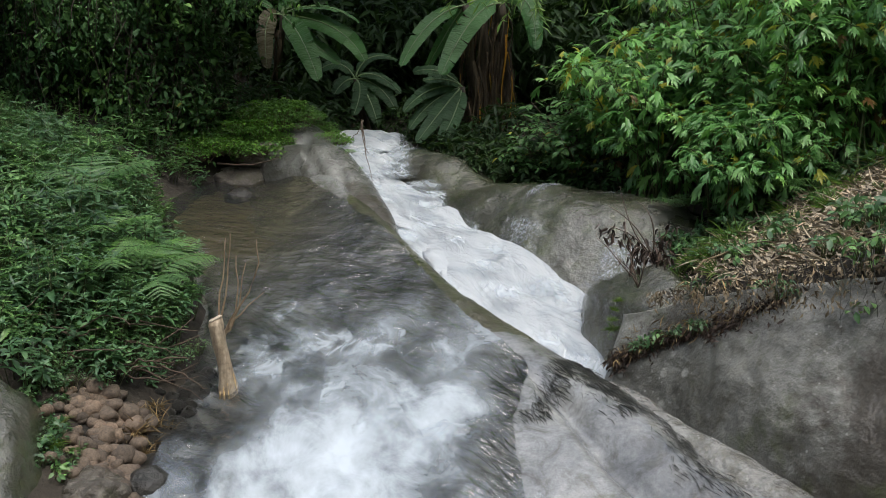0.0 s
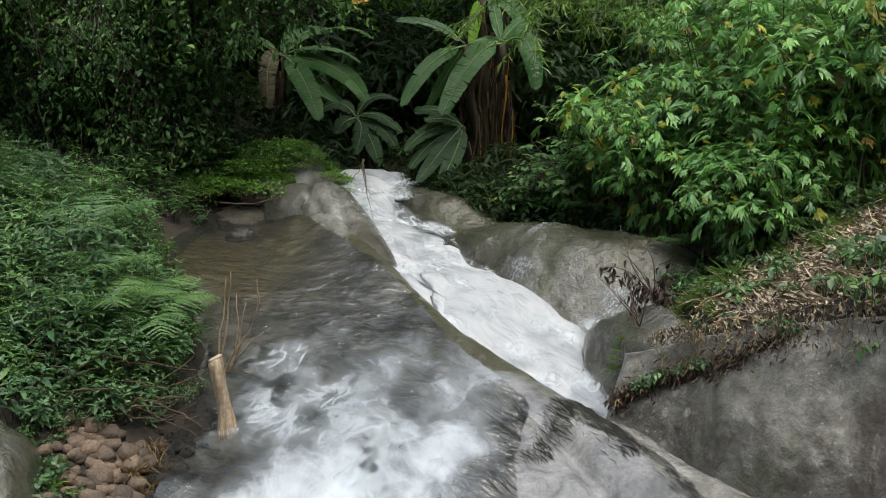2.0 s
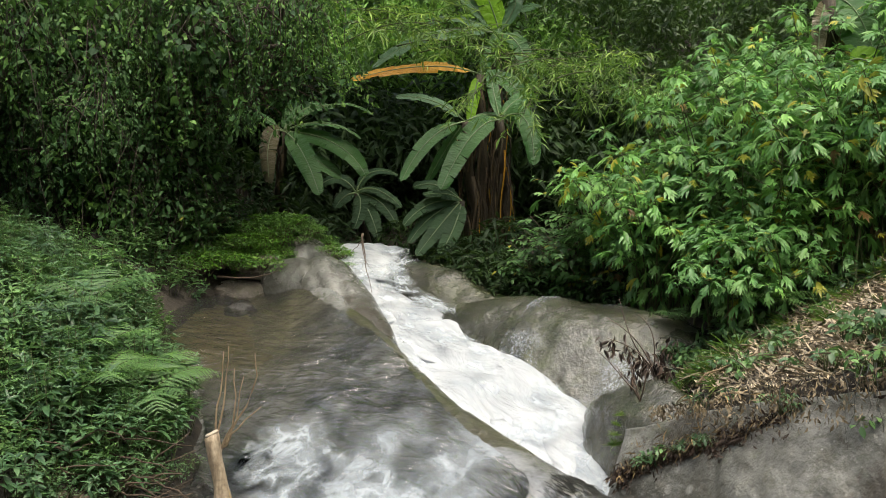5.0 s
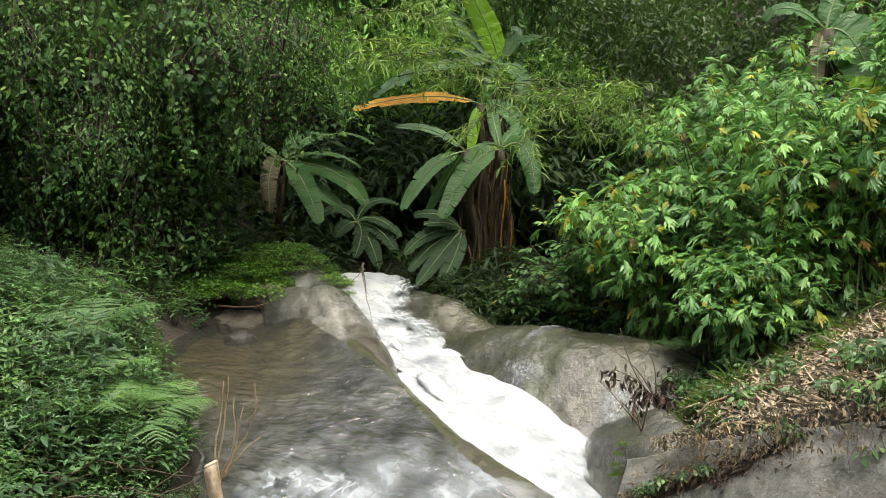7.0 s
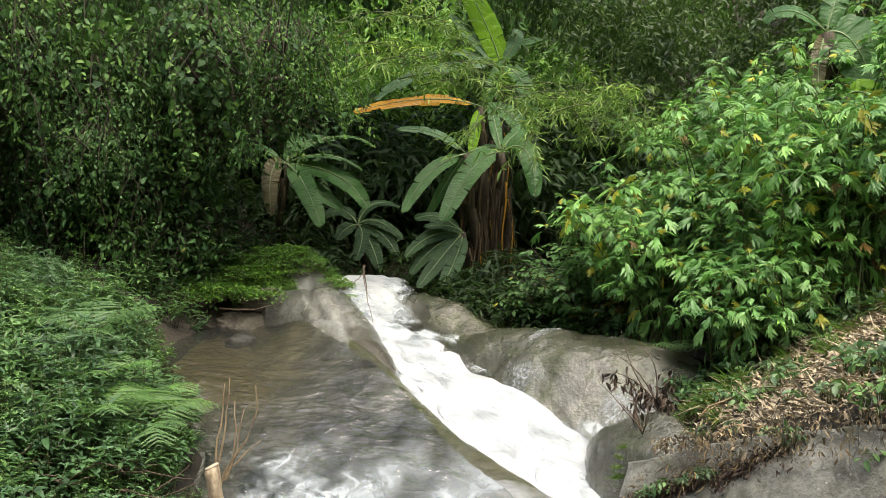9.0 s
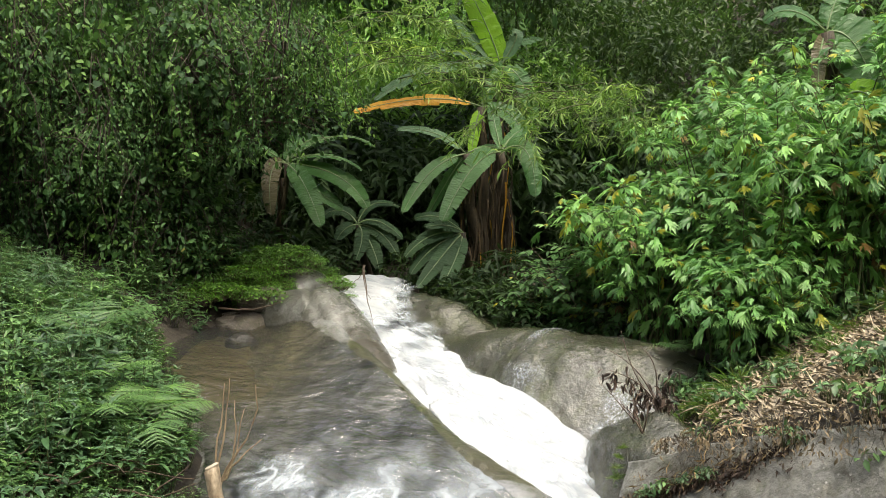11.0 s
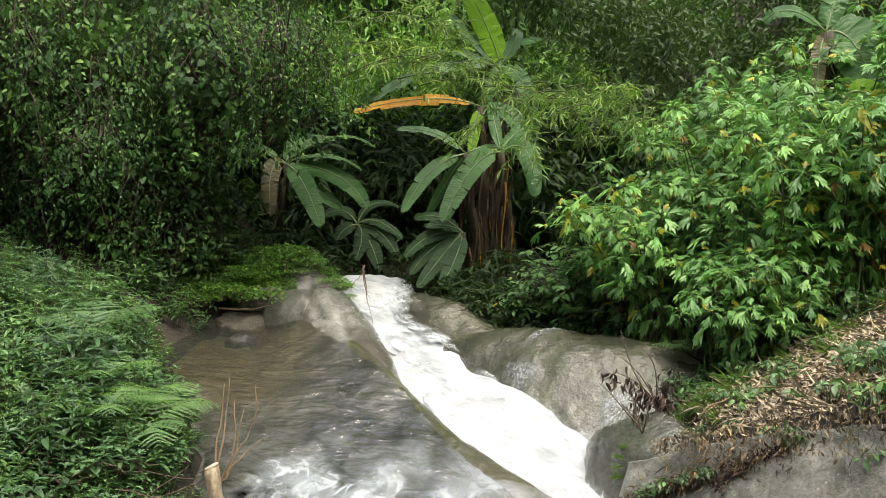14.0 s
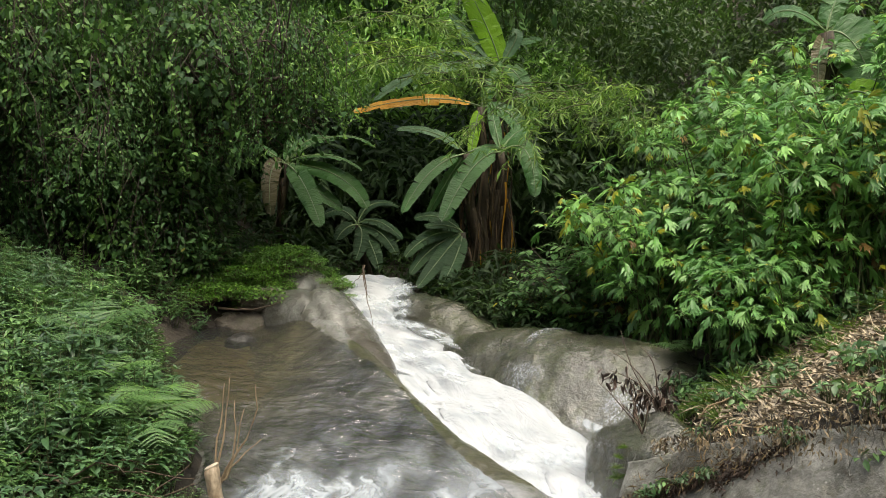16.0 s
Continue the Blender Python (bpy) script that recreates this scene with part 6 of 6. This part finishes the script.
rng = np.random.default_rng(95)
weeds = plant_kind("weed", "small broad-leaved green weed on the littered bank", "plant", M_HERB, M_STEM, [weed(s) for s in (1, 2, 3)], "bank weeds")
wspots = []
for k in range(70):
    x = rng.uniform(1.9, 4.6)
    y = 7.75 - 3.6 * (x - 1.3) / 2.6 + (rng.uniform(0, 0.5) if k < 26 else rng.uniform(0.6, 2.8))
    wspots.append((x, y, float(land(x, y)) + 0.02, rng.uniform(0.6, 1.2)))
for k in range(9):
    t = rng.uniform(0.1, 1)
    q = face_point(*(np.array([float(c)]) for c in LEDGE(t)), np.array([0.03]))[0]
    wspots.append((*q, rng.uniform(0.4, 0.7)))
for k in range(20):
    x, y = rng.uniform(1.85, 2.5), rng.uniform(7.6, 8.6)
    wspots.append((x, y, float(land(x, y)), rng.uniform(0.4, 0.75)))
for k in range(60):
    x = rng.uniform(1.9, 4.4)
    y = 8.5 + 0.2 * (x - 1.9) + rng.uniform(0, 0.9)
    wspots.append((x, y, float(land(x, y)), rng.uniform(0.8, 1.4)))
for k in range(50):
    x = rng.uniform(1.85, 3.6)
    y = 8.2 + 0.2 * (x - 1.9) + rng.uniform(0, 1.0)
    wspots.append((x, y, float(land(x, y)), rng.uniform(0.5, 1.0)))
for k in range(40):
    y = rng.uniform(5.6, 6.7)
    x = np.interp(y, [5.6, 6.2, 6.7], [-2.42, -2.58, -2.68]) + rng.normal(0, 0.1)
    wspots.append((x, y, float(land(x, y)), rng.uniform(0.35, 0.65)))
plant_all(weeds, wspots, rng)


def tuft(seed, n=70):
    rng = np.random.default_rng(seed)
    d = pick_dirs(n, rng, 0.7, 0.8)
    pos = rng.normal(0, 0.05, (n, 3)) * [1, 1, 0.1]
    lv = strew(blade(3, 0.05, 0.45), pos, frames_of(d, up_near(n, rng, 0.3)), rng.uniform(0.12, 0.32, n))
    return merge([lv]), merge([tube([(0, 0, -0.03), (0, 0, 0.05)], [0.012, 0.004], 5)])


grasses = plant_kind("grass_tuft", "tuft of yellow-green grass on the bank", "grass", M_GRASS, M_STEM, [tuft(s) for s in (1, 2, 3)], "grass tufts")
gspots = [(x, y, float(land(x, y)), s) for x, y, s in [(1.75, 8.3, 0.6), (2.2, 8.3, 0.6), (2.5, 8.5, 1.0), (3.0, 8.7, 1.1), (3.5, 8.8, 1.1), (4.0, 8.9, 1.2),
                                                       (4.4, 8.6, 1.1), (3.8, 8.3, 0.9), (3.2, 8.2, 0.8), (2.7, 8.1, 0.7), (1.5, 10.9, 1.0), (1.2, 11.3, 1.0), (-2.5, 6.1, 0.6), (-2.45, 5.9, 0.6)]]
for k in range(34):
    x = rng.uniform(1.9, 4.4)
    y = 8.15 + 0.2 * (x - 1.9) + rng.uniform(-0.5, 0.6)
    gspots.append((x, y, float(land(x, y)), rng.uniform(0.4, 0.8)))
gspots += [(1.41, 8.08, 0.44, 0.36), (1.43, 8.1, 0.52, 0.3), (1.41, 8.06, 0.36, 0.32), (1.44, 8.08, 0.28, 0.3), (1.46, 8.1, 0.6, 0.3)]
plant_all(grasses, gspots, rng)

straws = plant_kind("dry_grass_tuft", "tuft of dry straw-coloured grass by the stones", "grass", M_STRAW, M_TWIG, [tuft(s, 50) for s in (8, 9)], "grass tufts")
plant_all(straws, [(x, y, float(land(x, y)) + 0.02, s) for x, y, s in [(-1.98, 6.45, 0.6), (-2.05, 6.3, 0.55), (-1.92, 6.3, 0.55), (-1.95, 6.15, 0.5), (-2.0, 6.65, 0.6), (-2.1, 6.5, 0.5), (-1.88, 6.5, 0.5)]], rng)

# ---- creeper over the boulders at the pool ----
def creeper(seed, r=0.35):
    return herb_clump(seed, r, 0.14, 240, blade(2, 0.5, 0.2), (0.04, 0.075))


creepers = plant_kind("creeper", "mat of small yellow-green creeper leaves on a boulder", "plant", M_CREEPER, M_TWIG, [creeper(s) for s in (5, 6, 7)], "creeper mats")
cspots = []
for k in range(190):
    a, e = rng.uniform(0, 2 * np.pi), rng.uniform(-0.35, 1.4)
    d = np.array([np.cos(a) * np.cos(e), np.sin(a) * np.cos(e), np.sin(e)])
    q = np.array([-2.1, 12.95, 1.24]) + d * [0.72, 0.65, 0.6]
    if q[0] > -1.85 and q[2] < 1.62 and q[1] < 12.9:
        continue
    cspots.append((*q, rng.uniform(0.35, 0.95)))
for k in range(34):
    x, y = rng.uniform(-3.3, -2.1), rng.uniform(11.9, 12.9)
    cspots.append((x, y, 1.28 + 0.3 * (y - 11.9) + rng.uniform(0, 0.1), rng.uniform(0.7, 1.1)))
for k in range(30):
    cspots.append((rng.uniform(-2.5, -1.9), rng.uniform(12.38, 12.5), rng.uniform(1.32, 1.6), rng.uniform(0.4, 0.8)))
cspots += [(-1.25, 12.35, 1.46, 0.4), (-1.12, 12.0, 1.38, 0.32), (-1.0, 11.7, 1.22, 0.28), (-1.35, 12.5, 1.52, 0.45), (-1.5, 12.55, 1.5, 0.4)]
plant_all(creepers, cspots, rng)


# ---- dark algae and moss strands on the wet rock ----
def algae():
    rng = np.random.default_rng(97)
    n = 1700
    t = rng.uniform(0, 1, n)
    pick = rng.integers(0, 3, n)
    y = np.where(pick == 0, 7.0 - 0.75 * t, np.where(pick == 1, 7.05 - 0.9 * t, 6.9 - 1.5 * t))
    s = np.where(pick == 0, 0.95 - 0.22 * t, np.where(pick == 1, 1.0 - 0.1 * t, 0.93 - 0.03 * np.sin(9 * t))) + rng.normal(0, 0.02, n)
    x, z = slab(s, y)
    pos = np.stack([x, y, z + 0.008 + 0.05 * np.clip((s - 0.84) / 0.05, 0, 1) * np.clip((7.1 - y) / 0.8, 0, 1)], 1)
    d = np.stack([0.5 + rng.normal(0, 0.35, n), -1 + rng.normal(0, 0.3, n), -0.15 + rng.normal(0, 0.06, n)], 1)
    v, q = strew(blade(2, 0.07, 0.1), pos, frames_of(d, up_near(n, rng, 0.15)), rng.uniform(0.025, 0.085, n))
    return thing("algae", "dark strands of algae on the wet rock", "algae", kind="stuff", mesh=mesh_of("algae", v, q), material=M_ALGAE)


def crest_moss():
    """A thin uneven skin of moss and dark algae over the rounded crest of the slab."""
    y, u = np.linspace(6.95, 10.9, 240), np.linspace(0.8, 1.34, 60)
    U, Y = np.meshgrid(u, y, indexing="ij")
    x, z = slab(U, Y)
    left = 0.9 + 0.035 * np.sin(2.3 * Y) + 0.05 * fbm(x * 3, Y * 3, 0, 47)
    cover = np.clip((U - left) / 0.05, -1, 1) * 0.5 + 0.5 * np.clip((Y - 7.25 - 0.1 * np.sin(9 * U)) / 0.25, -1, 1) + 0.5 * np.clip((10.8 - Y) / 0.4, -1, 1) - 1.0
    z = z + 0.02 * np.clip(cover, -1, 0.5) + 0.008 * fbm(x * 14, Y * 14, 0, 48)
    return thing("moss", "olive-brown moss and algae along the crest of the slab", "moss", kind="stuff", mesh=mesh_of("moss", np.stack([x, Y, z], -1).reshape(-1, 3), grid_faces(*U.shape)[:, ::-1]), material=M_CREST)


crest_moss()
algae()


# ---- what moves: rolling clumps of foam ride the water down and fold under it again ----
FOAMS = []


def foam_clump(seed, size, label):
    v, f = lump(seed, (1, 1, 1), 3, 0.0)
    v /= np.linalg.norm(v, axis=1, keepdims=True)
    v = v * (1 + 0.45 * fbm(v[:, 0] * 1.4 + 5 * seed, v[:, 1] * 1.4, v[:, 2] * 1.4, seed, 3) + 0.2 * fbm(v[:, 0] * 5 + 5 * seed, v[:, 1] * 5, v[:, 2] * 5, seed, 3))[:, None] * np.array(size)
    return thing("foam", label, "foam", group="rolling foam", mesh=mesh_of("foam", v, f), material=M_FOAM)


rng = np.random.default_rng(71)
foam_kinds = [foam_clump(s, (0.15, 0.46, 0.035), "white foam clump rolling down the chute") for s in (1, 2, 3, 4)]
for k in range(44):
    y = 7.9 + 5.6 * ((k + rng.uniform(0, 1)) / 44)
    s = rng.uniform(0.12, 0.88)
    x, z = (float(q) for q in chute_at(s, y))
    x2, z2 = (float(q) for q in chute_at(s, y - 0.3))
    way = Vector((x2 - x, -0.3, z2 - z)).normalized()
    ob = foam_kinds[k] if k < 4 else foam_kinds[k % 4].copy()
    if k >= 4:
        scene.collection.objects.link(ob)
    FOAMS.append((ob, Vector((x, y, z - 0.02)), way, rng.uniform(0.2, 0.42), rng.uniform(0.02, 0.045), rng.uniform(0.4, 0.8), rng.uniform(0, 6.28)))


def foam_lace(seed, size=1.0):
    """A thin uneven sheet of foam, sunk at its rim."""
    n = 26
    a = np.linspace(-0.5, 0.5, n)
    X, Y = np.meshgrid(a, a, indexing="ij")
    r = np.sqrt(X ** 2 + Y ** 2)
    Z = 0.03 + 0.05 * fbm(X * 4, Y * 3, 0, seed + 7, 3) - 0.12 * r ** 2
    f = grid_faces(n, n)
    f = f[(r.ravel()[f].max(1) < 0.5)]
    used, back = np.unique(f, return_inverse=True)
    v = np.stack([X, Y, Z], -1).reshape(-1, 3)[used] * size
    return mesh_of("foam_lace", v, back.reshape(f.shape)[:, ::-1])


lace = [foam_lace(s) for s in (1, 2, 3, 4, 5)]
for me in lace:
    me.materials.append(M_LACE)
for k in range(56):
    y = 4.9 + 3.0 * ((k + rng.uniform(0, 1)) / 56)
    s = rng.uniform(0.2, 0.6)
    x, z = (float(q) for q in slab(np.array(s), np.array(y)))
    x2, z2 = (float(q) for q in slab(np.array(s), np.array(y - 0.4)))
    way = Vector((-0.1, -0.4, z2 - z)).normalized()
    ob = thing("foam_patch", "lacy white foam patch drifting over the slab", "foam", group="drifting foam", mesh=lace[k % 5])
    FOAMS.append((ob, Vector((x, y, z + 0.045)), way, rng.uniform(0.25, 0.45), rng.uniform(0.03, 0.05), rng.uniform(0.6, 1.0), rng.uniform(0, 6.28)))


spray = [foam_lace(s, 0.55) for s in (11, 12, 13, 14)]
for me in spray:
    me.materials.append(M_SPRAY)
EDGES = [-0.04, 0.97, 1.06, 0.3, 1.02, 0.5, 1.1, 0.7]
for k in range(96):
    y = 7.6 + 5.6 * ((k + rng.uniform(0, 1)) / 96)
    s = EDGES[k % 8] + rng.normal(0, 0.05)
    x, z = (float(q) for q in chute_at(s, y))
    x2, z2 = (float(q) for q in chute_at(s, y - 0.3))
    way = Vector((x2 - x, -0.3, z2 - z)).normalized()
    ob = thing("foam_patch", "lacy white foam along the edge of the chute", "foam", group="chute foam", mesh=spray[k % 4])
    FOAMS.append((ob, Vector((x, y, z + 0.1)), way, rng.uniform(0.15, 0.3), rng.uniform(0.03, 0.06), rng.uniform(0.4, 0.7), rng.uniform(0, 6.28)))


def motions():
    for ob, centre, way, along, lift, period, phase in FOAMS:
        yaw = math.degrees(math.atan2(way.y, way.x)) - 90
        pitch = math.degrees(math.asin(way.z))
        rows = []
        for k in range(int(16.0 / 0.2) + 1):
            t = 0.2 * k
            a = phase + 2 * math.pi * t / (period * 2)
            c = centre - way * (along * math.cos(a)) + Vector((0, 0, lift * math.sin(a) - 0.05))
            rows.append((t, pose(*c, pitch, 0, yaw)))
        walk(ob, rows)


motions()
